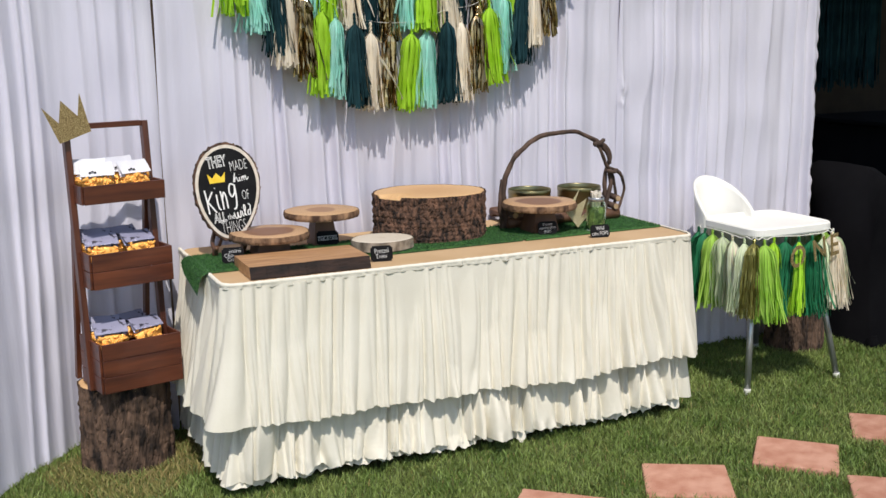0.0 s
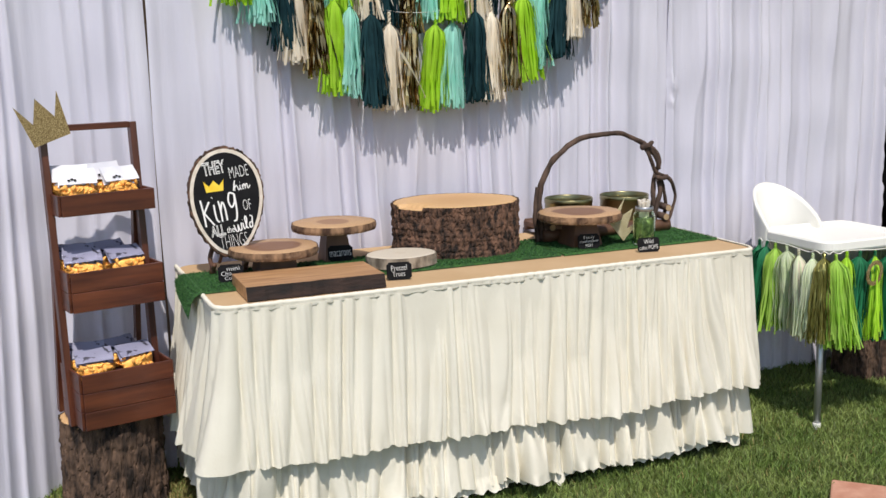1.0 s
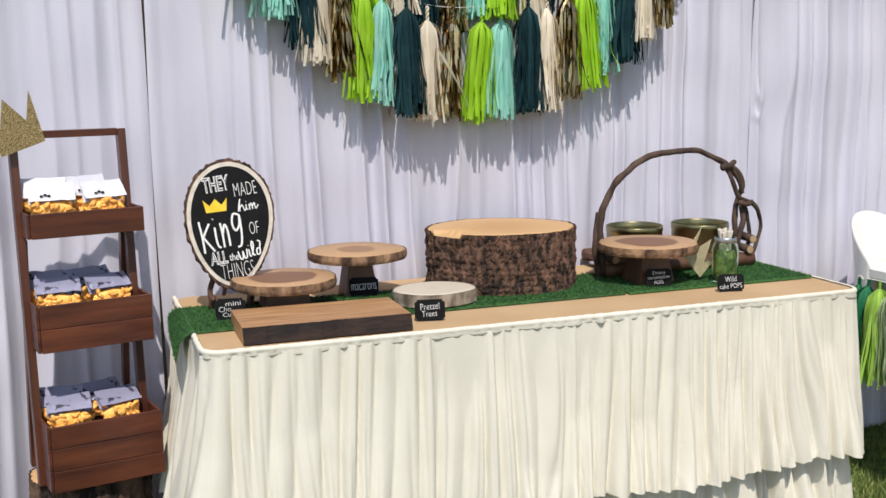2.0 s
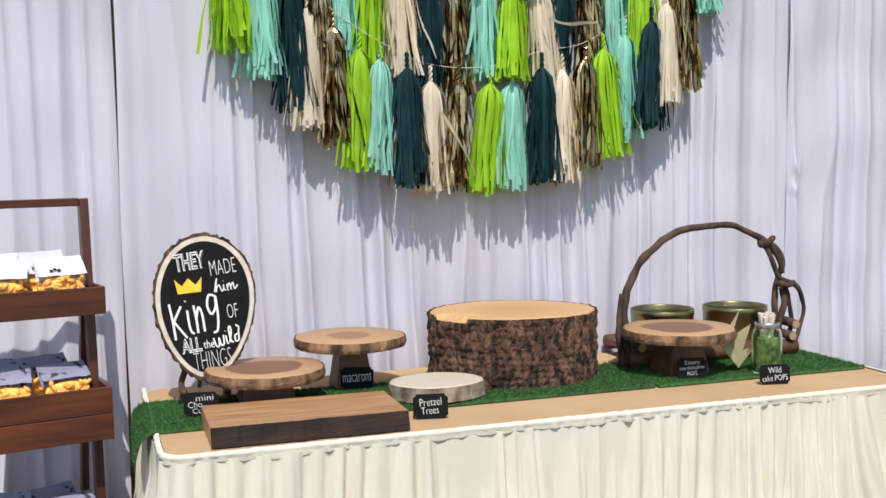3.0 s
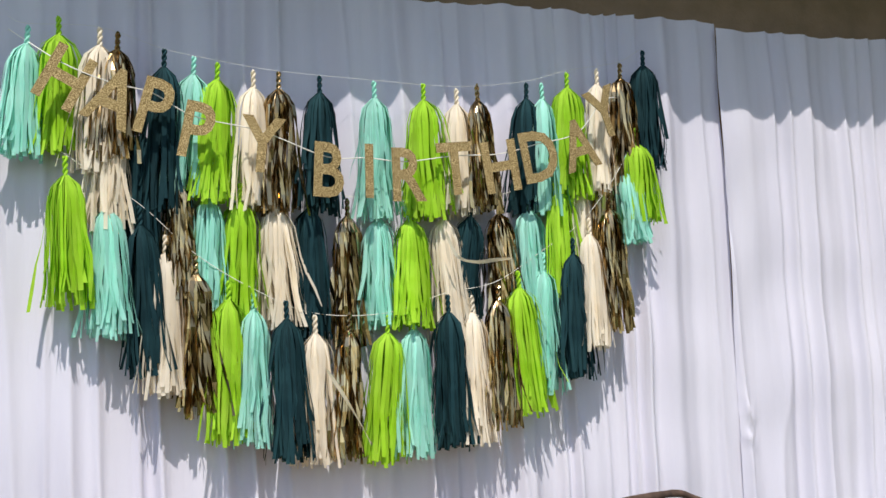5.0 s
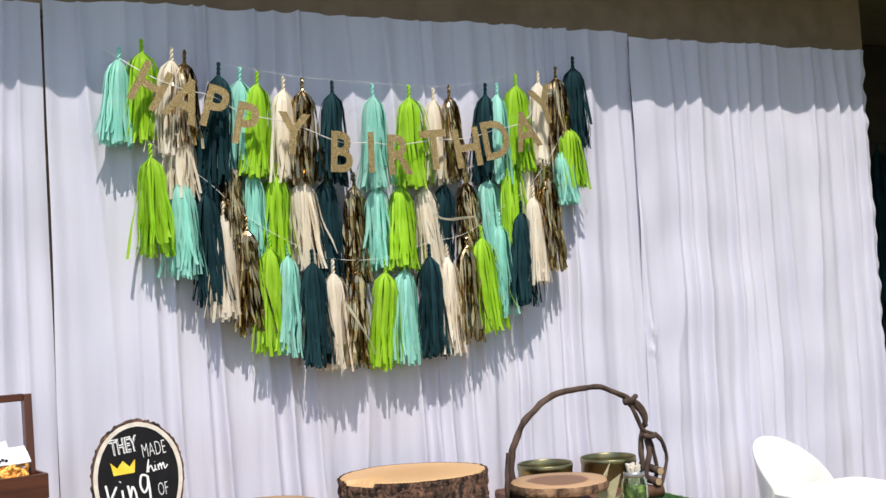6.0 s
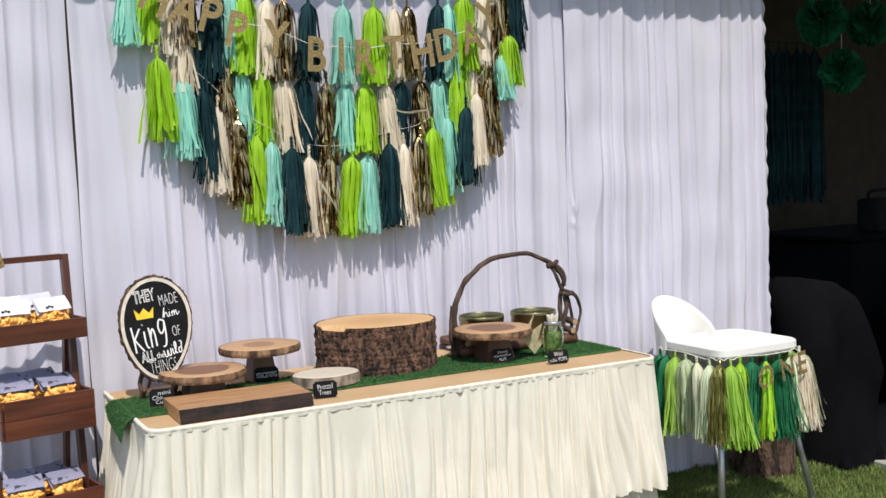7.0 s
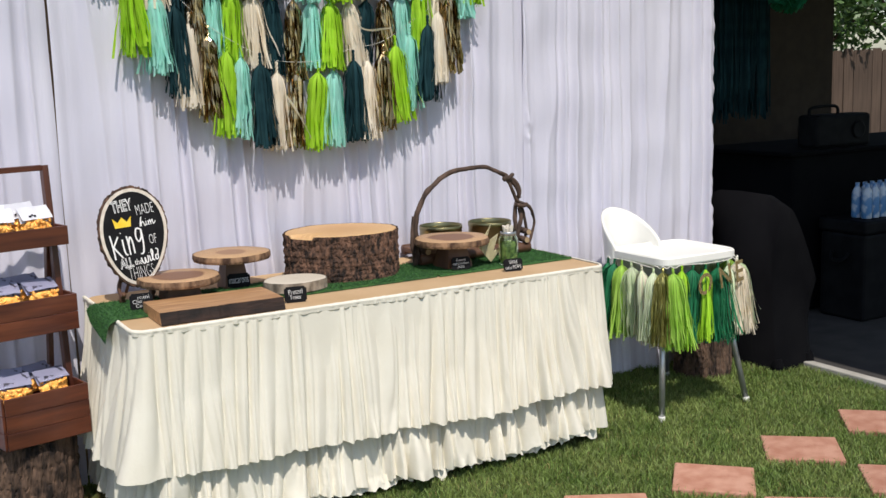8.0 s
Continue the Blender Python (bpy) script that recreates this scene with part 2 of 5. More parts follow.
def curve_through(points, steps=8):
    """A smooth line through points (Catmull-Rom)."""
    p = [Vector(q) for q in points]
    p = [2 * p[0] - p[1]] + p + [2 * p[-1] - p[-2]]
    out = []
    for i in range(1, len(p) - 2):
        for k in range(steps):
            t = k / steps
            out.append(0.5 * (2 * p[i] + (p[i + 1] - p[i - 1]) * t + (2 * p[i - 1] - 5 * p[i] + 4 * p[i + 1] - p[i + 2]) * t * t
                              + (3 * p[i] - p[i - 1] - 3 * p[i + 1] + p[i + 2]) * t ** 3))
    return out + [p[-2]]


def prism(bm, outline, depth, m=None):
    """A flat shape in x and z with a thickness towards +y."""
    a = [bm.verts.new((x, 0, z)) for x, z in outline]
    b = [bm.verts.new((x, depth, z)) for x, z in outline]
    bm.faces.new(a)
    bm.faces.new(b[::-1])
    n = len(a)
    for i in range(n):
        bm.faces.new((a[i], b[i], b[(i + 1) % n], a[(i + 1) % n]))
    bmesh.ops.recalc_face_normals(bm, faces=bm.faces)
    if m is not None:
        bmesh.ops.transform(bm, matrix=m, verts=a + b)
    return bm


def letters(text, size, depth=0.0004, bold=0.0, shear=0.0, wide=1.0):
    """Text as a mesh in the x, z plane, facing -y, its middle at the origin."""
    cu = bpy.data.curves.new("text", "FONT")
    cu.body, cu.size, cu.extrude, cu.offset, cu.shear = text, size, depth, bold, shear
    cu.align_x, cu.align_y, cu.resolution_u = "CENTER", "CENTER", 3
    ob = bpy.data.objects.new("text", cu)
    scene.collection.objects.link(ob)
    me = bpy.data.meshes.new_from_object(ob.evaluated_get(bpy.context.evaluated_depsgraph_get()))
    bpy.data.objects.remove(ob)
    bpy.data.curves.remove(cu)
    bm = bmesh.new()
    bm.from_mesh(me)
    bpy.data.meshes.remove(me)
    bmesh.ops.transform(bm, matrix=pose(0, 0, 0, 90) @ Matrix.Diagonal((wide, 1, 1, 1)), verts=bm.verts)
    return bm


# ---- setting ----
TOP = 0.74          # table top
CURTAIN_Y = 0.76


def ground():
    bm = bmesh.new()
    n = 60
    xs = [-400, -60, -12, -4] + [-2 + 7.0 * i / n for i in range(n + 1)] + [8, 14, 60, 400]
    ys = [-400, -60, -12, -5] + [-3 + 5.0 * i / n for i in range(n + 1)] + [4, 9, 60, 400]
    v = [[bm.verts.new((x, y, 0.006 * noise.noise(Vector((x * 3, y * 3, 0))) - 0.012)) for x in xs] for y in ys]
    for a, b in zip(v, v[1:]):
        for i in range(len(xs) - 1):
            bm.faces.new((a[i], a[i + 1], b[i + 1], b[i]))
    return solid("ground", bm, M_SOIL, "mown green lawn with dry patches", "lawn", "structure", smooth=True)


ground()


def block(name, lo, hi, mat, label, category, bevel=0.0):
    return solid(name, box(bmesh.new(), lo, hi, bevel), mat, label, category, "structure")


block("wall_north", (-4.0, 0.98, -0.1), (3.28, 1.2, 2.9), M_STUCCO, "brown stucco house wall behind the white drapes", "wall")
block("roof_eave", (-4.0, 0.366, 2.74), (3.28, 1.2, 2.86), M_STUCCO, "brown roof overhang above the drapes", "roof")
block("beam", (-4.0, 0.86, 2.36), (3.30, 0.979, 2.72), M_STUCCO, "brown beam above the white drapes", "beam", 0.006)
# The unseen front stretch is added to keep skylight off the patio.
block("patio_roof", (3.09, -3.4, 2.87), (9.0, 2.6, 3.0), M_STUCCO, "brown patio roof, run forward out of view to darken the patio", "roof")
block("wall_patio", (3.29, 2.3, -0.1), (5.87, 2.5, 2.86), M_STUCCO_SHADE, "tan stucco wall at the back of the patio, darkened for shade", "wall")
block("patio_post", (3.19, 0.87, 0.0), (3.285, 0.975, 2.355), M_STUCCO, "brown wooden post beside the drapes", "post", 0.004)
block("pavement", (3.46, -2.5, -0.06), (9.0, 2.29, 0.006), M_SLAB_SHADE, "grey concrete patio slab, darkened for shade", "pavement", 0.004)
block("kerb", (3.40, -2.5, -0.06), (3.455, 0.9, 0.022), M_KERB, "pale concrete edging along the patio", "kerb", 0.006)


def pleat(s, z, seed):
    """The depth of a hanging fabric's folds at a place along it and a height."""
    a = noise.noise(Vector((s * 3.1, z * 0.22, seed)))
    b = noise.noise(Vector((s * 9.0 + a * 0.6, z * 0.35, seed + 7)))
    c = noise.noise(Vector((s * 24.0, z * 0.5, seed + 13)))
    w = math.sin(s * 34 + 5 * a + 3 * b)
    return 0.9 * (1 - abs(w) ** 0.7 * 1.6) * (0.5 + 0.8 * abs(a)) + 0.9 * b + 0.45 * c


def drape(name, x0, x1, z0, z1, seed, bulge, label, amp=0.026):
    bm = bmesh.new()
    nx, nz = int((x1 - x0) / 0.006), 150 if x1 > 3 else 44
    grid = []
    for j in range(nz + 1):
        w = j / nz
        z = z1 + (z0 - z1) * w
        row = []
        for i in range(nx + 1):
            s = x0 + (x1 - x0) * i / nx
            edge = min(i, nx - i) / nx
            gather = 0.8 + 0.5 * w + 0.5 * noise.noise(Vector((s * 2, z, seed)))
            y = CURTAIN_Y - amp * gather * pleat(s, z, seed) - bulge(s, z) + 0.012 * noise.noise(Vector((s * 6, z * 4, seed + 3)))
            y -= 0.016 * math.exp(-((s - 2.045) / 0.03) ** 2 - ((z - 1.25) / 0.09) ** 2) * (0.6 + noise.noise(Vector((s * 60, z * 40, 1))))
            x = s + 0.010 * noise.noise(Vector((s * 4, z * 1.3, seed + 5)))
            if x1 > 3 and i > nx - 9:
                x += 0.007 * noise.noise(Vector((z * 16, 2.0, 0))) * (i - nx + 9) / 9
                y -= 0.014 * noise.noise(Vector((z * 19, 7.0, 0))) * (i - nx + 9) / 9
            row.append(bm.verts.new((x, y, z + (0.01 * noise.noise(Vector((s * 7, 0, seed))) if j in (0, nz) else 0))))
        grid.append(row)
    for a, b in zip(grid, grid[1:]):
        for i in range(nx):
            bm.faces.new((a[i], b[i], b[i + 1], a[i + 1]))
    return solid(name, bm, M_CURTAIN, label, "curtain", smooth=True, group="white drapes")


def left_bulge(s, z):
    return max(0.0, min(0.8, -0.44 - s)) * 1.3 * max(0.0, 1 - z / 2.3) ** 0.8


drape("curtain", -1.9, -0.042, 0.0, 2.385, 3.0, left_bulge, "sheer white drape hanging in folds, pulled forward at its foot")
drape("curtain", -0.036, 2.03, 0.0, 2.40, 11.0, lambda s, z: 0.0, "sheer white drape hanging in folds behind the table")
drape("curtain", 2.02, 3.19, 0.0, 2.382, 23.0, lambda s, z: 0.0, "sheer white drape with a ruffled edge beside the patio")
rod = thing("curtain_rod", (0, 0.835, 2.37), "thin brown pole that carries the white drapes", "pole")
part("rod", tube(bmesh.new(), [(-1.9, 0, 0), (0.6, 0, 0), (3.2, 0, 0)], 0.014, 10), M_STAIN, rod)


# ---- table with skirt ----
X1, Y1 = 1.88, 0.72
table = thing("banquet_table", (0, 0, 0), "long folding table covered with tan kraft board", "table")
top_edge = [(cx + 0.045 * math.cos(radians(a)), cy + 0.045 * math.sin(radians(a))) for cx, cy, a0 in ((0.05, 0.05, 180), (X1 - 0.05, 0.05, 270), (X1 - 0.05, Y1 - 0.055, 0), (0.05, Y1 - 0.055, 90)) for a in range(a0, a0 + 91, 15)]
bm = prism(bmesh.new(), top_edge, 0.033, pose(0, 0, TOP - 0.0015, -90))
part("tabletop", bm, M_KRAFT, table, "tan kraft board top")
for lx in (0.2, X1 - 0.2):
    for ly in (0.1, Y1 - 0.1):
        part("leg", tube(bmesh.new(), [(lx, ly, 0), (lx, ly, 0.35), (lx, ly, TOP - 0.036)], 0.014, 10), M_STEEL, table)


def hem_path():
    """Points and outward ways along the left end, the front and the right end of the table."""
    r, out = 0.05, []
    step = 0.004

    def line(a, b, nrm):
        d = (Vector(b) - Vector(a)).length
        for i in range(int(d / step)):
            out.append((Vector(a).lerp(Vector(b), i * step / d), Vector(nrm)))

    def arc(c, a0, a1):
        for i in range(14):
            a = radians(a0 + (a1 - a0) * i / 14)
            w = Vector((math.cos(a), math.sin(a)))
            out.append((Vector(c) + w * r, w))

    line((0, Y1), (0, r), (-1, 0))
    arc((r, r), 180, 270)
    line((r, 0), (X1 - r, 0), (0, -1))
    arc((X1 - r, r), 270, 360)
    line((X1, r), (X1, Y1), (1, 0))
    return out


HEM = hem_path()


def gather(s, z, seed, full):
    """Gathered folds of the skirt: rounded runs between sharp creases."""
    a = noise.noise(Vector((s * 2.2, z * 0.5, seed)))
    b = noise.noise(Vector((s * 7.0, z * 0.9, seed + 7)))
    u = s * 15.0 * full + 2.4 * a + 1.2 * b
    w = abs(math.sin(math.pi * u))
    k = 0.45 + 1.35 * abs(noise.noise(Vector((math.floor(u) * 3.7, z * 2.0, seed))))
    fine = s * 27 * full + 3.5 * b
    e = abs(fine - round(fine))
    return 1.15 * w ** 0.75 * k - 0.58 - (0.34 + 0.40 * a) * math.exp(-(e / 0.15) ** 2) + 0.75 * b


def tier(z1, z0, base, flare, amp, seed, ragged, full=1.0, top_share=0.6, least=0.004):
    """One hanging layer of the skirt; it stands out more along the front than at the two ends."""
    bm = bmesh.new()
    nz = 30
    grid = []
    for j in range(nz + 1):
        w = j / nz
        row = []
        for i, (p, nrm) in enumerate(HEM):
            s = i * 0.004
            low = z0 + ragged * (noise.noise(Vector((s * 2.3, seed, 0))) + 0.5 * noise.noise(Vector((s * 11, seed, 4))) + 0.34 * noise.noise(Vector((s * 42, seed, 8))))
            z = z1 + (low - z1) * w
            f = gather(s, z, seed, full)
            curl = 0.015 * max(0.0, (w - 0.88) / 0.12) * noise.noise(Vector((s * 30, 0, seed)))
            out = flare * (abs(nrm.y) + (1.75 if nrm.x < 0 else 0.45) * abs(nrm.x))
            o = max(base + out * w ** 1.2 + amp * (top_share + (1.2 - top_share) * w) * f + curl, least)
            q = p + nrm * o
            row.append(bm.verts.new((q.x, q.y, z + curl * 0.4)))
        grid.append(row)
    for a, b in zip(grid, grid[1:]):
        for i in range(len(HEM) - 1):
            bm.faces.new((a[i], b[i], b[i + 1], a[i + 1]))
    return bm


skirt = thing("table_skirt", (0, 0, 0), "ivory pleated fabric table skirt in two ruffled tiers", "table skirt")
part("top_tier", tier(TOP - 0.012, 0.250, 0.006, 0.042, 0.023, 31.0, 0.024, 1.25, 0.75, 0.005), M_SKIRT, skirt, smooth=True)
part("bottom_tier", tier(0.36, 0.056, -0.012, 0.030, 0.044, 47.0, 0.032, 0.88, 0.85, -0.075), M_SKIRT, skirt, smooth=True)
part("lining", tier(0.22, 0.030, -0.045, 0.040, 0.030, 59.0, 0.052, 0.7, 0.7, -0.11), M_SKIRT, skirt, smooth=True)
band = bmesh.new()
rows = []
for i, (p, nrm) in enumerate(HEM[::2]):
    s = i * 0.008
    n1, n2, n3 = (noise.noise(Vector((s * q, 0, 5 + q))) for q in (6, 26, 60))
    fat = 0.0085 + 0.006 * n2 + 0.006 * n3
    low = 0.021 + 0.007 * n1 + 0.006 * n2
    cuff = ((-0.003 + 0.004 * n2, 0.0022), (0.002, 0.004 + 0.002 * n3), (fat * 0.85, 0.001 + 0.003 * n2), (fat, -0.006 + 0.004 * n3), (fat * (0.62 + 0.4 * n3), -0.5 * low), (fat * 1.02, -0.8 * low), (fat * 0.6, -low), (-0.002, -low + 0.002))
    rows.append([band.verts.new((*(p + nrm * o), TOP + dz)) for o, dz in cuff])
for a, b in zip(rows, rows[1:]):
    for k in range(7):
        band.faces.new((a[k], a[k + 1], b[k + 1], b[k]))
bmesh.ops.recalc_face_normals(band, faces=band.faces)
part("band", band, M_SKIRT, skirt, "gathered fabric band along the table edge", True)


def turf_mat(x0, x1, y0, y1, hang, seed):
    rng = random.Random(seed)
    bm = bmesh.new()
    pts, faces = [], []

    def surface(x, y):
        if x >= 0.0:
            return Vector((x, y, TOP + 0.007)), Vector((0, 0, 1))
        v = (y1 - y) / (y1 - y0)
        x *= 0.70 + 0.42 * v - 0.8 * max(0.0, 0.25 - v)
        a = min(1.25, -x / 0.036)
        run = max(0.0, -x - 1.25 * 0.036)
        return Vector((-0.036 * math.sin(a) - 0.30 * run - 0.004, y - 0.25 * -x * v, TOP + 0.007 - 0.036 * (1 - math.cos(a)) - run)), Vector((-math.sin(a), 0, math.cos(a) + 0.15)).normalized()

    me_obj = thing("turf_runner", (0, 0, 0), "short artificial grass mat laid on the table", "grass mat", "turf mats")
    nx, ny = max(4, int((x1 - x0 + hang) / 0.012)), 8
    g = [[bm.verts.new(surface(x0 - hang + (x1 - x0 + hang) * i / nx, y0 + (y1 - y0) * j / ny)[0]) for i in range(nx + 1)] for j in range(ny + 1)]
    for a, b in zip(g, g[1:]):
        for i in range(nx):
            bm.faces.new((a[i], a[i + 1], b[i + 1], b[i]))
    r = bmesh.ops.extrude_face_region(bm, geom=list(bm.faces))
    for v in r["geom"]:
        if isinstance(v, bmesh.types.BMVert):
            v.co.z -= 0.006
    bmesh.ops.recalc_face_normals(bm, faces=bm.faces)
    part("backing", bm, M_TURF, me_obj)
    for k in range(int(38000 * (x1 - x0 + hang) * (y1 - y0) / 0.3)):
        x, y = rng.uniform(x0 - hang, x1), rng.uniform(y0, y1)
        p, nrm = surface(x, y)
        d = Vector((rng.gauss(0, 1), rng.gauss(0, 1), rng.gauss(0, 1))).normalized()
        side = nrm.cross(d).normalized() * 0.0009
        tip = p + (nrm + d * 0.55) * rng.uniform(0.003, 0.0065)
        n = len(pts)
        pts += [p - side, p + side, tip]
        faces.append((n, n + 1, n + 2))
    me = bpy.data.meshes.new("pile")
    me.from_pydata(pts, [], faces)
    me.materials.append(M_TURF)
    pile = part_mesh("turf_surface", me, me_obj)
    pile["kind"] = "stuff"


turf_mat(0.0, 1.225, 0.205, 0.515, 0.080, 5)
turf_mat(1.235, 1.865, 0.20, 0.52, 0.0, 6)


# ---- logs and wooden stands ----
def bark_wobble(seed, depth, lobes=(0.02, 3.0), tall=2.0):
    def f(a, k):
        p = Vector((math.cos(a), math.sin(a), 0))
        shape = 1 + lobes[0] * noise.noise(p * 1.2 + Vector((seed, 0, 0))) * lobes[1]
        ridge = noise.noise(Vector((p.x * 12, p.y * 12, k * 0.06 * tall + seed)))
        plate = min(0.38, 1.9 * abs(noise.noise(Vector((p.x * 15, p.y * 15, k * 0.075 * tall + seed + 9)))))
        flake = noise.noise(Vector((p.x * 44, p.y * 44, k * 0.2 * tall + seed)))
        return shape * (1 + depth * (0.5 * ridge + 1.1 * plate + 0.16 * flake))
    return f


def log_slice(name, at, rx, ry, h, seed, bark, grain, label, category, depth=0.03, lobes=(0.03, 2.0), rows=16, steps=150, turn=0.0, flare=0.0, group="", ledge=None):
    ob = thing(name, at, label, category, group, turn)

    def split_off(bm):
        """A sliver of the rim that broke away lower than the sawn face."""
        for v in bm.verts:
            a = math.degrees(math.atan2(v.co.y, v.co.x)) % 360
            if ledge and ledge[0] < a < ledge[1] and v.co.z > h - 0.016 and v.co.xy.length > 0.84:
                v.co.z -= 0.011

    wob = bark_wobble(seed, depth, lobes)
    bm = bmesh.new()
    prof = [(1.0 + flare * (1 - k / rows) ** 2 + 0.012 * noise.noise(Vector((k * 0.4, seed, 1))), h * k / rows) for k in range(rows + 1)]
    lathe(bm, prof, steps, wob, cap=False)
    split_off(bm)
    bmesh.ops.transform(bm, matrix=Matrix.Diagonal((rx, ry, 1, 1)), verts=bm.verts)
    part("bark", bm, bark, ob, smooth=False)
    bm = bmesh.new()
    top = lambda a, k: wob(a, rows)
    lathe(bm, [(0.97, h - 0.012), (0.972, h - 0.003), (0.955, h + 0.0005), (0.86, h + 0.001), (0.80, h + 0.001), (0.5, h + 0.001), (0.02, h + 0.001)], steps, top)
    split_off(bm)
    bmesh.ops.transform(bm, matrix=Matrix.Diagonal((rx, ry, 1, 1)), verts=bm.verts)
    part("cut_face", bm, grain, ob, smooth=True)
    return ob


G_LOG = rings_material("sawn_log_face", (0.62, 0.40, 0.20), (0.44, 0.23, 0.09), 55, 0.45, (0.05, 0.16))
G_SLICE = rings_material("sawn_slice_face", (0.52, 0.33, 0.18), (0.17, 0.08, 0.045), 60, 0.9, (0.085, 0.095))
G_SMALL = rings_material("small_slice_face", (0.50, 0.32, 0.17), (0.24, 0.125, 0.07), 60, 0.75, (0.05, 0.06))
G_BIRCH = rings_material("birch_slice_face", (0.60, 0.54, 0.45), (0.48, 0.40, 0.30), 60, 0.3, (0.01, 0.02))
log_slice("log_cake_stand", (0.945, 0.475, TOP + 0.008), 0.218, 0.190, 0.176, 4.2, M_BARK, G_LOG, "thick round tree log slice with dark rough bark", "log", 0.065, (0.03, 2), turn=-20, rows=46, steps=300, ledge=(205, 238))
log_slice("wood_slice", (0.672, 0.30, TOP + 0.012), 0.118, 0.098, 0.036, 8.8, M_BARK_ASH, G_BIRCH, "pale birch slice lying on the turf", "wood slice", 0.02, rows=5, steps=90)
log_slice("tree_stump", (-0.275, 0.525, 0.0), 0.152, 0.145, 0.315, 2.2, M_BARK_GREY, G_LOG, "upright dark tree stump that carries the shelf", "stump", 0.10, rows=44, steps=220, flare=0.06)
log_slice("tree_stump", (2.935, 0.555, 0.0), 0.135, 0.125, 0.34, 6.1, M_BARK_GREY, G_LOG, "upright dark tree stump behind the high chair", "stump", 0.10, rows=44, steps=200, flare=0.04)


def slice_stand(at, r, h, foot, seed, grain, label, low=False):
    """A bark-edged slice on a tapered square foot."""
    ob = thing("cake_stand", at, label, "cake stand", "wood slice stands")
    wob = bark_wobble(seed, 0.036, (0.025, 2.0))
    bm = bmesh.new()
    t = 0.026
    lathe(bm, [(r * q, h - t + t * k / 5) for k, q in enumerate((0.985, 1.0, 1.008, 1.004, 0.998, 0.99))], 110, wob, cap=False)
    part("bark_edge", bm, M_BARK_BIRCH, ob)
    bm = bmesh.new()
    lathe(bm, [(0.01, h - t), (r * 0.985, h - t + 0.001), (r * 0.975, h - 0.002), (r * 0.96, h + 0.001), (r * 0.4, h + 0.0012), (0.005, h + 0.0012)], 110, lambda a, k: wob(a, 5))
    part("plate", bm, grain, ob, smooth=True)
    bm = bmesh.new()
    a, b = foot
    v = [[bm.verts.new((sx * q, sy * q, z)) for sx, sy in ((-1, -1), (1, -1), (1, 1), (-1, 1))] for q, z in ((a, 0), (a, 0.006), (b, h - t))]
    for lo, hi in zip(v, v[1:]):
        for i in range(4):
            bm.faces.new((lo[i], lo[(i + 1) % 4], hi[(i + 1) % 4], hi[i]))
    bm.faces.new(v[0][::-1])
    bm.faces.new(v[-1])
    part("foot", bm, M_STAIN, ob, "dark stained tapered wooden foot")
    return ob


slice_stand((0.270, 0.40, TOP + 0.009), 0.143, 0.084, (0.062, 0.055), 12.0, G_SLICE, "low wood slice stand with a bark edge", True)
slice_stand((0.510, 0.52, TOP + 0.002), 0.140, 0.135, (0.048, 0.034), 15.0, G_SMALL, "tall wood slice stand on a dark wooden foot")
slice_stand((1.370, 0.335, TOP + 0.009), 0.149, 0.118, (0.058, 0.040), 19.0, G_SLICE, "wood slice stand on a dark wooden foot on the turf")

board = thing("serving_board", (0.098, 0.03, TOP), "thick walnut serving board with a dark live edge", "board", turn=-1)
bm = bmesh.new()
nb = 40
low, high = [], []
for i in range(nb + 1):
    x = 0.425 * i / nb
    e = 0.006 * noise.noise(Vector((x * 14, 0, 2))) + 0.004 * noise.noise(Vector((x * 50, 0, 2)))
    low.append([bm.verts.new((x, e + 0.002 * k + (0.012 if k == 1 else 0.0), z)) for k, z in enumerate((0.002, 0.042))] + [bm.verts.new((x + 0.0, 0.235, z)) for z in (0.042, 0.002)])
for a, b in zip(low, low[1:]):
    for k in range(4):
        f = bm.faces.new((a[k], b[k], b[(k + 1) % 4], a[(k + 1) % 4]))
        f.material_index = 1 if k == 0 else 0
bm.faces.new(low[0])
bm.faces.new(low[-1][::-1])
bmesh.ops.recalc_face_normals(bm, faces=bm.faces)
part("plank", bm, [M_BOARD, M_BOARD_EDGE], board)


def fitted(text, wide, high, cx, cz, roll=0.0, bold=0.0, y=0.0, shear=0.0, depth=0.0004):
    """Lettering of a given width and height, in the x, z plane."""
    bm = letters(text, 1.0, depth, bold, shear)
    xs, zs = [v.co.x for v in bm.verts], [v.co.z for v in bm.verts]
    mx, mz = (min(xs) + max(xs)) / 2, (min(zs) + max(zs)) / 2
    sx, sz = wide / (max(xs) - min(xs)), high / (max(zs) - min(zs))
    for v in bm.verts:
        v.co = Vector(((v.co.x - mx) * sx, v.co.y, (v.co.z - mz) * sz))
    bmesh.ops.transform(bm, matrix=pose(cx, y, cz) @ pose(0, 0, 0, 0, -roll, 0), verts=bm.verts)
    return bm


# ---- the round sign ----
sign = thing("chalkboard_sign", (0.142, 0.475, TOP + 0.008), "oval wood slice with bark edge and white lettering on black", "sign")
SIGN = pose(0, 0, 0.232, -9, 0, 0)


def egg(a, rx, rz):
    c, s = math.cos(a), math.sin(a)
    return rx * c * (1 + 0.15 * s) * (1 + 0.02 * math.sin(2 * a + 1)), rz * s


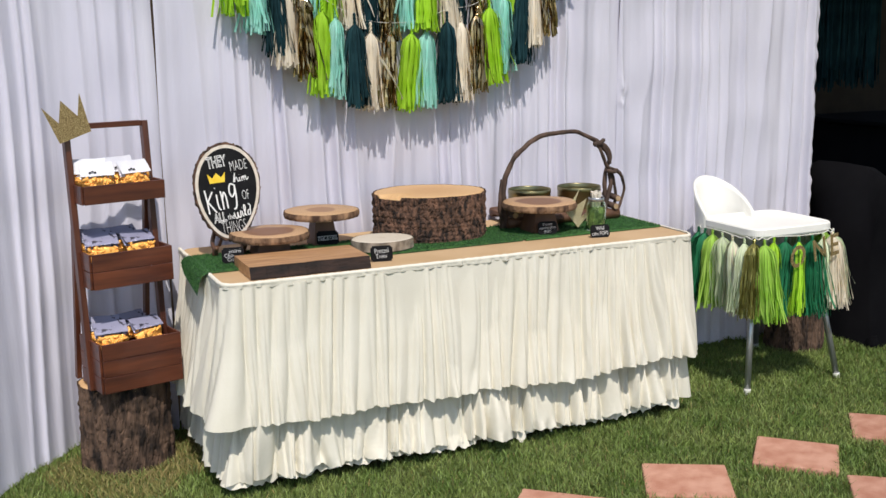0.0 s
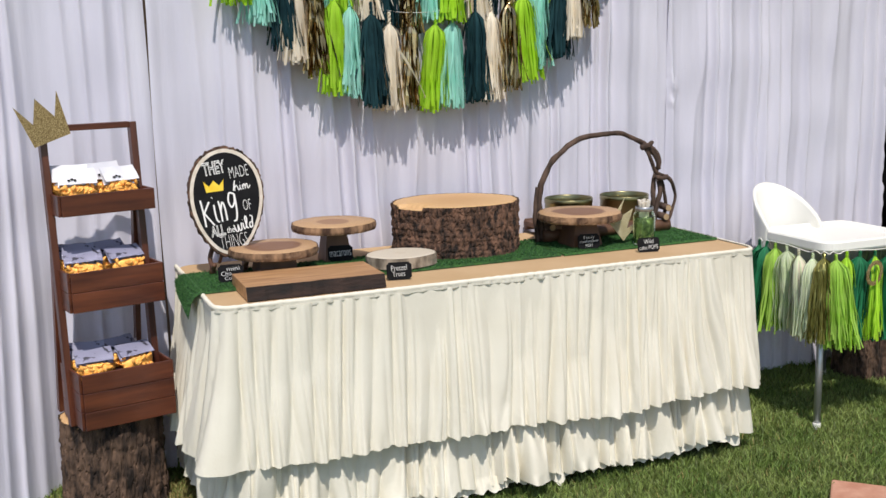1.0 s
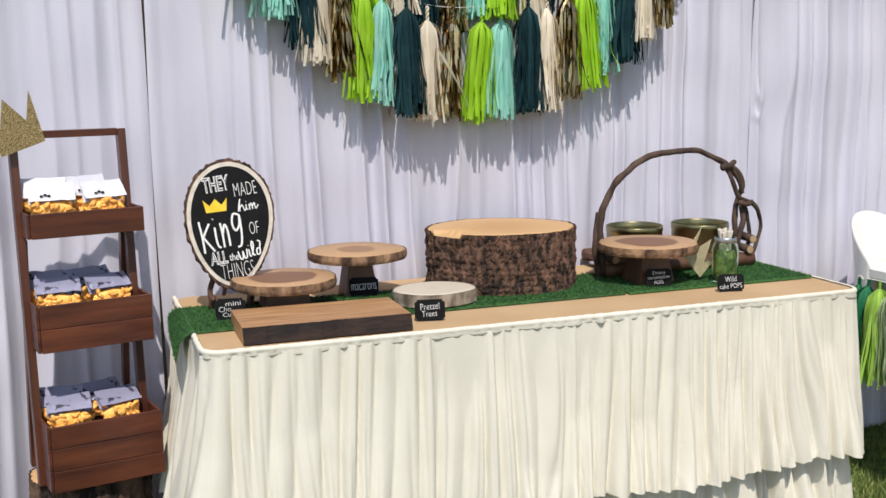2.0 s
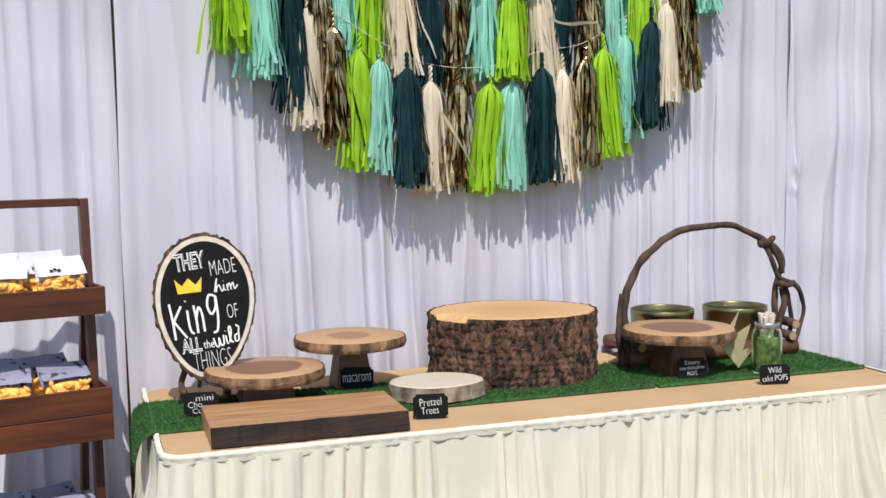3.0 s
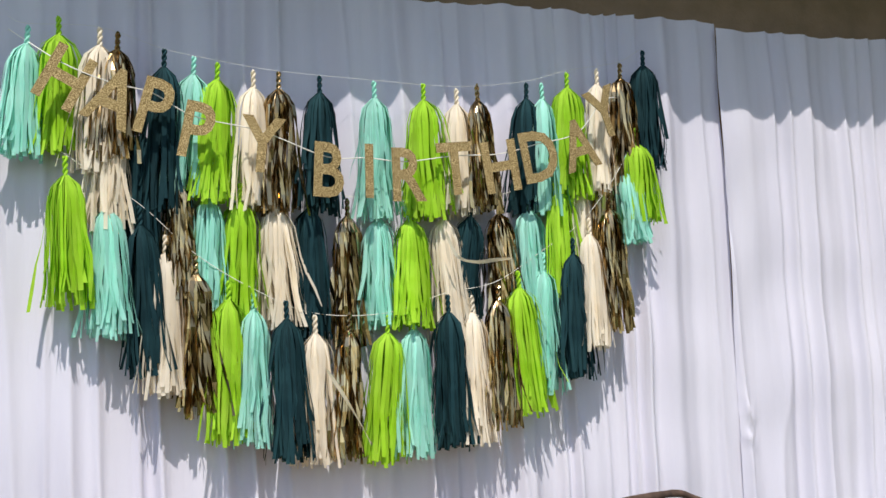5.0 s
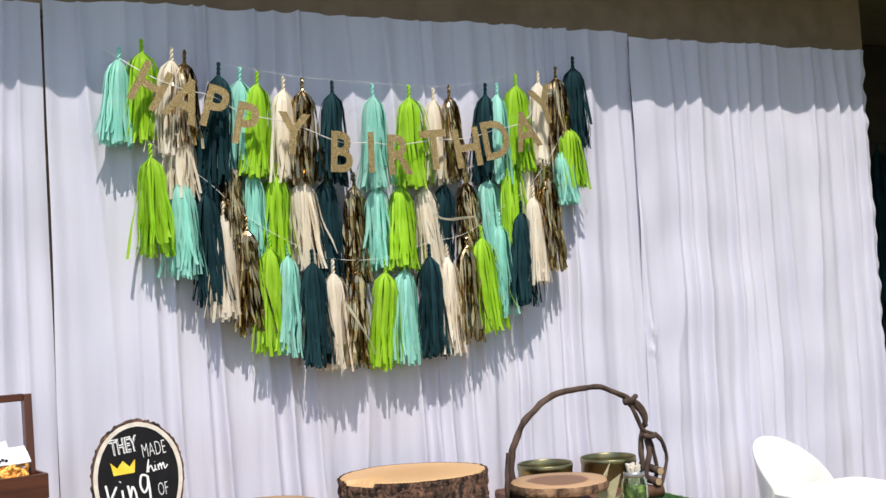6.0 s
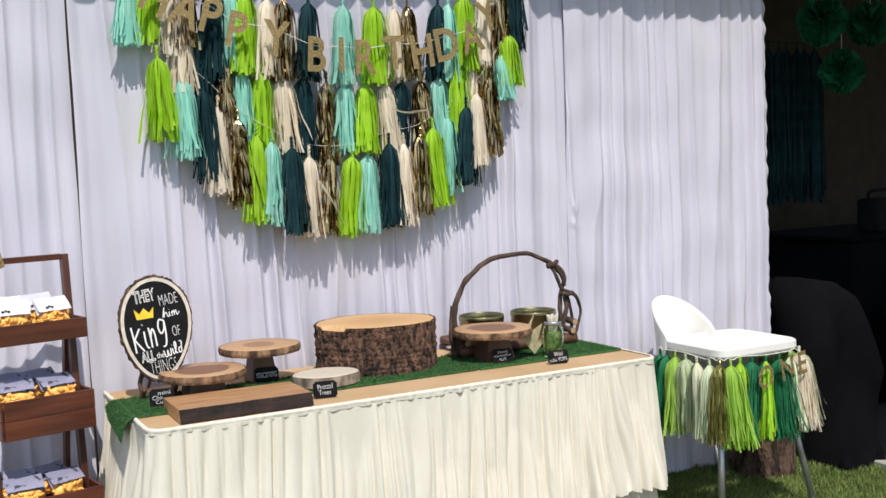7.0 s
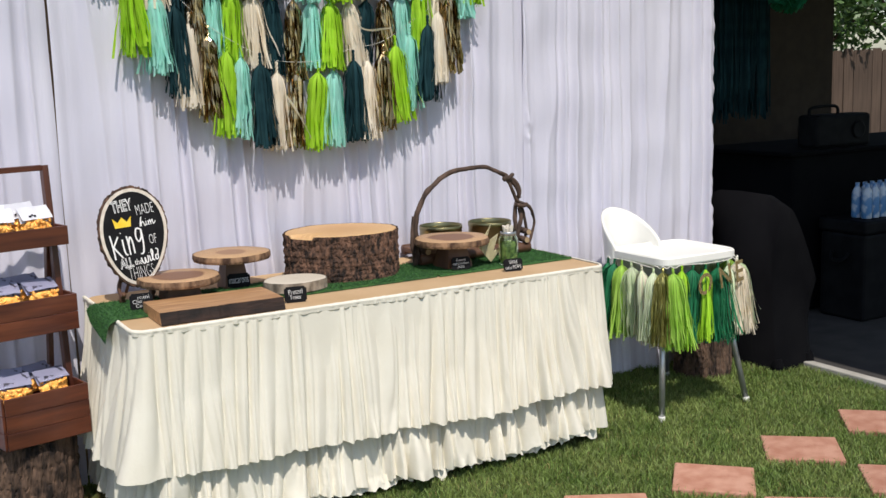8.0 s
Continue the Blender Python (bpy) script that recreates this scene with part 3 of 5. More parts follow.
def egg_slab(rx, rz, y0, y1, rough):
    bm = bmesh.new()
    steps = 140
    rings = []
    for k, y in enumerate((y0, y0 + 0.001, (y0 + y1) / 2, y1)):
        ring = []
        for i in range(steps):
            a = 2 * math.pi * i / steps
            x, z = egg(a, rx, rz)
            g = 1 + rough * (noise.noise(Vector((math.cos(a) * 14, math.sin(a) * 14, k * 0.5))) + 0.25 * (k > 1))
            ring.append(bm.verts.new((x * g, y, z * g)))
        rings.append(ring)
    for a, b in zip(rings, rings[1:]):
        for i in range(steps):
            bm.faces.new((a[i], b[i], b[(i + 1) % steps], a[(i + 1) % steps]))
    bm.faces.new(rings[0])
    bm.faces.new(rings[-1][::-1])
    bmesh.ops.recalc_face_normals(bm, faces=bm.faces)
    bmesh.ops.transform(bm, matrix=SIGN, verts=bm.verts)
    return bm


G_PALE = material("pale_sapwood", (0.56, 0.49, 0.40), (0.70, 0.63, 0.54), 30, 0.7, 0.2, 90)
part("bark", egg_slab(0.119, 0.179, 0.002, 0.026, 0.045), M_BARK, sign)
part("slice_face", egg_slab(0.115, 0.172, 0.0, 0.012, 0.008), G_PALE, sign, "pale wood rim")
part("black_face", egg_slab(0.104, 0.160, -0.0016, 0.004, 0.004), M_BLACK, sign, "black painted face")
for text, w, h, x, z, roll, bold in (
        ("THEY", 0.080, 0.043, -0.038, 0.112, 7, 0.045), ("MADE", 0.068, 0.036, 0.050, 0.096, 7, -0.012), ("OF", 0.028, 0.034, 0.070, -0.014, 5, -0.012), ("ALL", 0.052, 0.036, -0.043, -0.092, 6, 0.045),
        ("the", 0.028, 0.020, 0.003, -0.091, 4, 0.01), ("THINGS", 0.098, 0.042, 0.012, -0.128, 6, -0.02)):
    bm = fitted(text, w * 0.92, h, x * 0.9, z, roll, bold - 0.008, -0.0022)
    bmesh.ops.transform(bm, matrix=SIGN, verts=bm.verts)
    word = part("lettering", bm, M_CHALK, sign, "hand painted white word " + text.lower())
    if bold > 0.04:
        bm = fitted(text, w * 0.87, h * 0.86, x * 0.9, z, roll, -0.022, -0.0030)
        bmesh.ops.transform(bm, matrix=SIGN, verts=bm.verts)
        part("inline", bm, M_BLACK, word, "thin black line inside the letters")


def brushed(name, strokes, w, h, x, z, roll, thick):
    """A brush-written word from a few strokes in a box one wide and one high."""
    bm = bmesh.new()
    turn = pose(x, -0.0022, z, 0, -roll, 0)
    for line in strokes:
        path = [turn @ Vector(((u - 0.5) * w, 0, (v - 0.5) * h)) for u, v in line]
        path = curve_through(path, 6) if len(path) > 2 else [path[0].lerp(path[1], k / 4) for k in range(5)]
        tube(bm, path, thick, 6)
    for v in bm.verts:
        v.co.y = -0.0022 + (v.co.y + 0.0022) * 0.18
    bmesh.ops.transform(bm, matrix=SIGN, verts=bm.verts)
    part("lettering", bm, M_CHALK, sign, "brush written white word " + name)


brushed("king", [[(0.0, 0.88), (0.04, 0.45), (0.06, 0.0)], [(0.24, 0.80), (0.05, 0.42)], [(0.06, 0.45), (0.17, 0.25), (0.30, 0.02)], [(0.36, 0.68), (0.37, 0.35), (0.40, 0.16), (0.46, 0.10)], [(0.33, 0.90), (0.345, 0.915)],
                 [(0.50, 0.78), (0.53, 0.45), (0.54, 0.10)], [(0.53, 0.45), (0.60, 0.72), (0.66, 0.55), (0.68, 0.12)], [(0.97, 0.95), (0.84, 0.98), (0.79, 0.72), (0.86, 0.52), (0.96, 0.68), (0.98, 0.95), (0.99, 0.45), (0.95, 0.12), (0.86, 0.06)]],
        0.114, 0.100, -0.028, -0.024, 4, 0.0029)
brushed("him", [[(0.02, 0.05), (0.10, 0.60), (0.18, 0.98), (0.12, 0.55), (0.10, 0.05)], [(0.10, 0.25), (0.22, 0.52), (0.28, 0.30), (0.32, 0.06), (0.40, 0.20)], [(0.42, 0.50), (0.42, 0.15), (0.50, 0.12)], [(0.43, 0.72), (0.44, 0.74)],
                [(0.55, 0.50), (0.57, 0.05)], [(0.57, 0.30), (0.66, 0.54), (0.70, 0.08)], [(0.70, 0.30), (0.80, 0.54), (0.84, 0.10), (0.98, 0.35)]], 0.060, 0.036, 0.050, 0.052, 6, 0.0016)
brushed("wild", [[(0.0, 0.55), (0.06, 0.10), (0.16, 0.10), (0.20, 0.50), (0.24, 0.10), (0.34, 0.14), (0.38, 0.60)], [(0.46, 0.55), (0.47, 0.15), (0.53, 0.12)], [(0.47, 0.76), (0.48, 0.78)],
                 [(0.56, 0.15), (0.68, 0.70), (0.66, 0.98), (0.60, 0.80), (0.62, 0.20), (0.70, 0.12)], [(0.92, 0.50), (0.80, 0.45), (0.78, 0.15), (0.90, 0.18), (0.94, 0.55), (0.98, 0.85), (0.88, 0.98)]], 0.066, 0.046, 0.047, -0.075, 9, 0.0021)


def crown_outline(w, h, tips=3, dip=0.45):
    pts = [(-w * 0.42, 0), (w * 0.42, 0)]
    top = []
    for i in range(2 * tips - 1):
        x = w / 2 - w * i / (2 * tips - 2)
        top.append((x, h if i % 2 == 0 else h * dip))
    return pts + top


bm = prism(bmesh.new(), crown_outline(0.066, 0.036, 3, 0.5), 0.0006, SIGN @ pose(-0.037, -0.0026, 0.035, 0, -4, 0))
part("painted_crown", bm, M_YELLOW, sign, "painted yellow crown")
easel = thing("easel", (0.135, 0.50, TOP + 0.008), "small dark wooden easel that holds the oval sign", "easel")
for sx in (-0.055, 0.05):
    part("foot", tube(bmesh.new(), curve_through([(sx * 0.6, 0.035, 0.09), (sx, 0.005, 0.045), (sx, -0.045, 0.022), (sx, -0.066, 0.036)]), 0.008, 8), M_STAIN, easel, smooth=True)
    part("foot_block", tube(bmesh.new(), [(sx, -0.03, 0.0), (sx, -0.028, 0.013), (sx, -0.025, 0.026)], lambda t: 0.013 - 0.005 * t, 8), M_STAIN, easel, smooth=True)
part("prop", tube(bmesh.new(), [(0, 0.03, 0.09), (0, 0.08, 0.05), (0, 0.14, 0.004)], 0.006, 8), M_STAIN, easel)


# ---- place cards ----
def card(at, w, h, lines, turn, label):
    ob = thing("label_card", at, label, "label", "chalkboard labels", turn)
    pts = []
    for i in range(4):
        cx, cz = ((-1, -1), (1, -1), (1, 1), (-1, 1))[i]
        r = min(w, h) * 0.13
        for k in range(5):
            a = radians(90 * k / 4)
            ox, oz = ((math.sin(a), math.cos(a)), (-math.cos(a), math.sin(a)), (-math.sin(a), -math.cos(a)), (math.cos(a), -math.sin(a)))[i]
            pts.append((cx * w / 2 + r * ox, h / 2 + cz * h / 2 + r * oz))
    lean = pose(0, 0, 0, -8, 0, 0)
    part("board", prism(bmesh.new(), pts, 0.0022, lean), M_BLACK, ob)
    part("prop", box(bmesh.new(), (-0.006, 0.0, 0.0), (0.006, 0.003, h * 0.8), 0, pose(0, 0.022, 0, 14)), M_BLACK, ob)
    for text, tw, th, tx, tz in lines:
        bm = fitted(text, tw * w, th * h, tx * w, tz * h, 3, -0.014, -0.0006, depth=0.0002)
        bmesh.ops.transform(bm, matrix=lean, verts=bm.verts)
        part("lettering", bm, M_CHALK, ob, "white handwritten lettering")
    return ob


card((0.598, 0.112, TOP), 0.080, 0.056, [("Pretzel", 0.62, 0.30, 0, 0.68), ("Trees", 0.50, 0.28, -0.02, 0.34)], -12, "black card lettered Pretzel Trees on the kraft board")
card((1.525, 0.125, TOP), 0.080, 0.050, [("Wild", 0.42, 0.30, 0, 0.72), ("cake POPS", 0.84, 0.28, 0, 0.32)], -12, "black card lettered Wild cake pops before the jar")
card((1.353, 0.238, TOP + 0.009), 0.078, 0.052, [("S'more", 0.5, 0.2, 0, 0.78), ("marshmallow", 0.86, 0.2, 0, 0.52), ("POPS", 0.34, 0.2, 0, 0.24)], -12, "black card lettered marshmallow pops before a stand")
card((0.106, 0.300, TOP + 0.009), 0.078, 0.056, [("mini", 0.5, 0.22, 0.1, 0.76), ("Cho", 0.4, 0.24, -0.18, 0.50), ("Cu", 0.26, 0.2, -0.12, 0.24)], -8, "black card lettered mini beside the low stand")
card((0.512, 0.458, TOP + 0.009), 0.084, 0.054, [("macarons", 0.86, 0.34, 0, 0.5)], -14, "black card lettered macarons before the tall stand")


# ---- jar, tins, basket ----
jar = thing("mason_jar", (1.562, 0.215, TOP + 0.009), "glass jar filled with green paper shred and sticks", "jar")
glass_profile = [(0.004, 0.0), (0.031, 0.0), (0.036, 0.005), (0.037, 0.02), (0.037, 0.088), (0.034, 0.101), (0.028, 0.109), (0.028, 0.120), (0.0255, 0.120),
                 (0.0255, 0.108), (0.0315, 0.099), (0.0345, 0.087), (0.0345, 0.02), (0.033, 0.007), (0.004, 0.004)]
g = part("glass", lathe(bmesh.new(), glass_profile, 40), M_GLASS, jar, smooth=True)
g.visible_shadow = False
part("filling", lathe(bmesh.new(), [(0.005, 0.0055), (0.031, 0.008), (0.0335, 0.03), (0.0325, 0.07), (0.027, 0.085), (0.006, 0.092)], 40, lambda a, k: 0.96 + 0.1 * noise.noise(Vector((math.cos(a) * 6, math.sin(a) * 6, k * 1.7)))), M_MOSS, jar, "green shredded paper")
part("lid_ring", lathe(bmesh.new(), [(0.0285, 0.108), (0.0300, 0.108), (0.0300, 0.121), (0.0285, 0.122)], 40, cap=False), M_STEEL, jar, "silver screw ring", True)
rng = random.Random(3)
for k in range(16):
    a, r = rng.uniform(0, 6.28), 0.019 * math.sqrt(rng.random())
    x, y = r * math.cos(a), r * math.sin(a)
    part("stick", tube(bmesh.new(), [(x * 0.7, y * 0.7, 0.06), (x, y, 0.12), (x * 1.25, y * 1.25, 0.140 + rng.uniform(-0.005, 0.006))], 0.0042, 8), M_STICK, jar)

jar.scale = (1.06, 1.06, 1.12)

basket = thing("log_basket", (0, 0, 0), "rustic tray of dark branches with an arched vine handle", "basket")
BZ, BY = TOP + 0.009, 0.45
part("base", box(bmesh.new(), (1.335, 0.455, BZ + 0.018), (1.795, 0.705, BZ + 0.038), 0.004), M_STAIN, basket)
for by in (0.435, 0.715):
    part("side_branch", tube(bmesh.new(), [(1.275 + 0.25 * (by - 0.435) + (0.535 - 0.25 * (by - 0.435)) * i / 14, by + 0.003 * noise.noise(Vector((i * 0.6, by, 0))), BZ + 0.022) for i in range(15)], lambda t: 0.021 + 0.002 * math.sin(t * 9), 12, 0.2), M_STAIN, basket, smooth=True)
for bx in (1.300, 1.785):
    for k, bz in enumerate((0.055, 0.088)):
        ends = [(bx + 0.01 * k, 0.41, BZ + bz), (bx + 0.02 * k, 0.48, BZ + bz + 0.002), (bx + 0.02 + 0.02 * k, 0.56, BZ + bz)]
        br = part("end_branch", tube(bmesh.new(), ends, 0.0135, 12, 0.1), M_VINE, basket, smooth=True)
        disc = lathe(bmesh.new(), [(0.0115, 0.0), (0.0115, 0.003), (0.003, 0.0034)], 16)
        bmesh.ops.transform(disc, matrix=pose(*ends[0], 90) @ pose(0, 0, -0.0005), verts=disc.verts)
        part("cut_end", disc, M_LIMB, br, "pale sawn branch end")


def vine(points, r0, r1, seed):
    path = curve_through(points, 7)
    path = [p + 0.004 * Vector((noise.noise(p * 20 + Vector((seed, 0, 0))), noise.noise(p * 20 + Vector((0, seed, 0))), noise.noise(p * 20 + Vector((0, 0, seed))))) for p in path]
    return part("vine", tube(bmesh.new(), path, lambda t: 0.80 * (r0 + (r1 - r0) * t), 10, 0.35), M_VINE, basket, smooth=True)


vine([(1.262, BY, BZ + 0.0), (1.250, BY, BZ + 0.10), (1.258, BY, BZ + 0.20)], 0.012, 0.008, 1)
vine([(1.285, BY, BZ), (1.268, BY, BZ + 0.10), (1.272, BY, BZ + 0.19), (1.305, BY, 1.015), (1.36, BY, 1.075), (1.43, BY, 1.112), (1.50, BY, 1.127), (1.58, BY, 1.128), (1.65, BY, 1.112),
      (1.72, BY, 1.075), (1.765, BY, 1.025), (1.775, BY, 0.985)], 0.014, 0.010, 2)
vine([(1.70, BY - 0.01, 1.085), (1.725, BY - 0.02, 1.03), (1.745, BY - 0.02, 0.985), (1.775, BY - 0.01, 0.955), (1.80, BY, 0.90), (1.808, BY, 0.84), (1.79, BY, BZ + 0.01)], 0.009, 0.008, 3)
vine([(1.705, BY + 0.01, 1.075), (1.765, BY + 0.02, 1.055), (1.79, BY + 0.02, 1.01), (1.775, BY + 0.015, 0.965), (1.76, BY + 0.01, 0.93), (1.755, BY, 0.86), (1.765, BY, BZ + 0.005)], 0.010, 0.012, 4)
vine([(1.77, BY - 0.01, 0.965), (1.82, BY - 0.01, 0.94), (1.85, BY, 0.88), (1.838, BY, 0.82), (1.805, BY, BZ + 0.005)], 0.009, 0.007, 5)
vine([(1.775, BY, 0.94), (1.77, BY - 0.015, 0.88), (1.75, BY - 0.02, 0.82), (1.745, BY - 0.02, BZ + 0.005)], 0.012, 0.010, 6)
vine([(1.685, BY - 0.018, 1.072), (1.712, BY - 0.022, 1.080), (1.738, BY - 0.012, 1.088)], 0.013, 0.010, 7)
vine([(1.752, BY - 0.02, 0.955), (1.778, BY - 0.022, 0.950), (1.805, BY - 0.015, 0.956)], 0.012, 0.010, 8)


def tin(at, r, h):
    ob = thing("round_tin", at, "round gold metal tin standing in the branch tray", "tin", "gold tins")
    part("wall", lathe(bmesh.new(), [(r * 0.97, 0), (r * 0.98, 0.004), (r * 0.98, h - 0.02), (r, h - 0.018), (r, h - 0.002), (r * 0.985, h), (r * 0.965, h - 0.003), (r * 0.955, h - 0.02), (r * 0.955, 0.006), (0.004, 0.005)], 56), M_GOLD, ob, smooth=True)


tin((1.462, 0.585, BZ + 0.0385), 0.092, 0.095)
tin((1.708, 0.585, BZ + 0.0385), 0.095, 0.090)
bm = prism(bmesh.new(), crown_outline(0.105, 0.122, 3, 0.36), 0.002)
bmesh.ops.solidify(bm, geom=list(bm.faces), thickness=0.0)
crown = thing("glitter_crown", (1.488, 0.262, TOP + 0.012), "pale gold glitter paper crown leaning behind the jar", "crown")
bmesh.ops.transform(bm, matrix=pose(-0.010, 0, 0.042, -20, 50, -4), verts=bm.verts)
part("crown_card", bm, M_PALE_GLITTER, crown)


# ---- ladder shelf on the stump ----
SX, SZ = -0.250, 0.3165
shelf = thing("ladder_shelf", (SX, 0.47, SZ), "reddish brown wooden ladder shelf with three boxes", "shelf", turn=12)
for sx in (-0.148, 0.132):
    post = bmesh.new()
    box(post, (-0.0105, -0.016, 0), (0.0105, 0.016, 0.935), 0.002, pose(sx, -0.01, 0, -4.0, 0, 0))
    part("upright", post, M_SHELF_UP, shelf)
    stile = bmesh.new()
    box(stile, (-0.009, -0.013, 0), (0.009, 0.013, 0.66), 0.002, pose(sx * 0.93, 0.165, 0, 9.0, 0, 0))
    part("rear_leg", stile, M_SHELF_UP, shelf)
part("handle_bar", box(bmesh.new(), (-0.137, 0.042, 0.915), (0.121, 0.066, 0.9345), 0.002), M_SHELF, shelf)


def crate(z, h, front, backy):
    ob = part("crate", box(bmesh.new(), (-0.134, front + 0.008, z), (0.134, backy - 0.008, z + 0.008), 0.001), M_SHELF, shelf, "wooden box")
    rows = max(1, round(h / 0.062))
    for k in range(rows):
        z0, z1 = z + h * k / rows + 0.0008, z + h * (k + 1) / rows - 0.0008
        part("front_board", box(bmesh.new(), (-0.137, front, z0), (0.150, front + 0.0085, z1), 0.0015), M_SHELF, ob)
        part("rear_board", box(bmesh.new(), (-0.134, backy - 0.0085, z0), (0.134, backy, z1), 0.0015), M_SHELF, ob)
        for sx in (-0.1455, 0.1415):
            part("side_board", box(bmesh.new(), (sx - 0.0, front + 0.009, z0), (sx + 0.0085, backy - 0.009, z1), 0.0015), M_SHELF, ob)


CRATES = ((0.006, 0.178, -0.118, 0.10), (0.372, 0.125, -0.090, 0.09), (0.664, 0.066, -0.062, 0.085))
for z, h, fr, bk in CRATES:
    crate(z, h, fr, bk)


def snack_bag(at, turn, seed, white, tilt):
    """A clear bag of corn snacks with a folded card over its top."""
    r = random.Random(seed)
    ob = thing("snack_bag", at, "clear bag of orange corn snacks with a %s folded card" % ("white" if white else "shade-toned printed"), "snack bag", "snack bags", turn)
    bm = bmesh.new()
    q = bmesh.ops.create_icosphere(bm, subdivisions=2, radius=1.0)
    bmesh.ops.transform(bm, matrix=pose(0, 0.002, 0.030) @ Matrix.Diagonal((0.052, 0.012, 0.024, 1)), verts=q["verts"])
    for k in range(64):
        q = bmesh.ops.create_icosphere(bm, subdivisions=1, radius=0.0072)
        bmesh.ops.transform(bm, matrix=pose(r.uniform(-0.048, 0.048), r.uniform(-0.014, 0.016), 0.010 + r.uniform(0, 0.042), r.uniform(0, 180), r.uniform(0, 180), 0) @ Matrix.Diagonal((1.75, 0.85, 0.85, 1)), verts=q["verts"])
    heap = part("snack_filling", bm, M_SNACK, ob, "orange corn snacks", True)
    heap["kind"] = "stuff"
    cello = bmesh.new()
    nx, nz = 12, 10
    for side in (-1, 1):
        g = [[cello.verts.new((0.060 * (2 * i / nx - 1), side * (0.024 * math.sin(math.pi * i / nx) ** 0.6 * (1 - (j / nz) ** 2) + 0.001) + 0.004 * noise.noise(Vector((i * 0.9, j * 0.9, seed))), 0.002 + 0.085 * j / nz)) for i in range(nx + 1)] for j in range(nz + 1)]
        for a, b in zip(g, g[1:]):
            for i in range(nx):
                cello.faces.new((a[i], a[i + 1], b[i + 1], b[i]))
    c = part("cellophane", cello, M_CELLO, ob, "clear crinkled film")
    c.visible_shadow = False
    card_m = pose(0, -0.002, 0.053, -tilt, 0, 0)
    bm = bmesh.new()
    for side in (-1, 1):
        g = [[bm.verts.new((0.057 * (2 * i / 6 - 1), side * 0.010 * (1 - j / 5) + 0.003 * noise.noise(Vector((i, j, seed + side))), 0.056 * j / 5 + 0.004 * noise.noise(Vector((i * 0.7, 3, seed))))) for i in range(7)] for j in range(6)]
        for a, b in zip(g, g[1:]):
            for i in range(6):
                bm.faces.new((a[i], a[i + 1], b[i + 1], b[i]))
    bmesh.ops.transform(bm, matrix=card_m, verts=bm.verts)
    top = part("folded_card", bm, M_BAG if white else M_BAG_SHADE, ob)
    mark = bmesh.new()
    for k in range(3):
        box(mark, (-0.03 + 0.009 * k, -0.0125, 0.010 + 0.004 * (k % 2)), (-0.022 + 0.009 * k, -0.0118, 0.016 + 0.003 * (k % 2)))
    bmesh.ops.transform(mark, matrix=card_m, verts=mark.verts)
    if white:
        part("print_mark", mark, M_BLACK, top, "small dark printed marks")


for n, (z, h, fr, bk) in enumerate(CRATES):
    fr += 0.035 if n < 2 else 0.0
    zz = SZ + z + max(0.009, h - (0.036 if n == 2 else 0.048))
    for k, (dx, dy) in enumerate(((-0.072, 0.045), (0.062, 0.042), (-0.085, 0.095), (0.03, 0.10))):
        snack_bag((SX + dx * 0.978 - 0.208 * (fr + dy), 0.47 + dx * 0.208 + 0.978 * (fr + dy), zz + (0.006 if k < 2 else 0.012)), (6, 22, -10, 28)[k], 40 + 7 * n + k, n == 2, (30, 34, 20, 20)[k] if n == 2 else (44, 48, 30, 34)[k])

crown2 = thing("glitter_crown", (-0.388, 0.452, 1.196), "dark gold glitter card crown fixed to the shelf top", "crown")
bm = prism(bmesh.new(), crown_outline(0.135, 0.135, 3, 0.48), 0.003)
bmesh.ops.transform(bm, matrix=pose(0.012, 0, 0.012, 4, -19, 8), verts=bm.verts)
part("crown_card", bm, M_GLITTER, crown2)


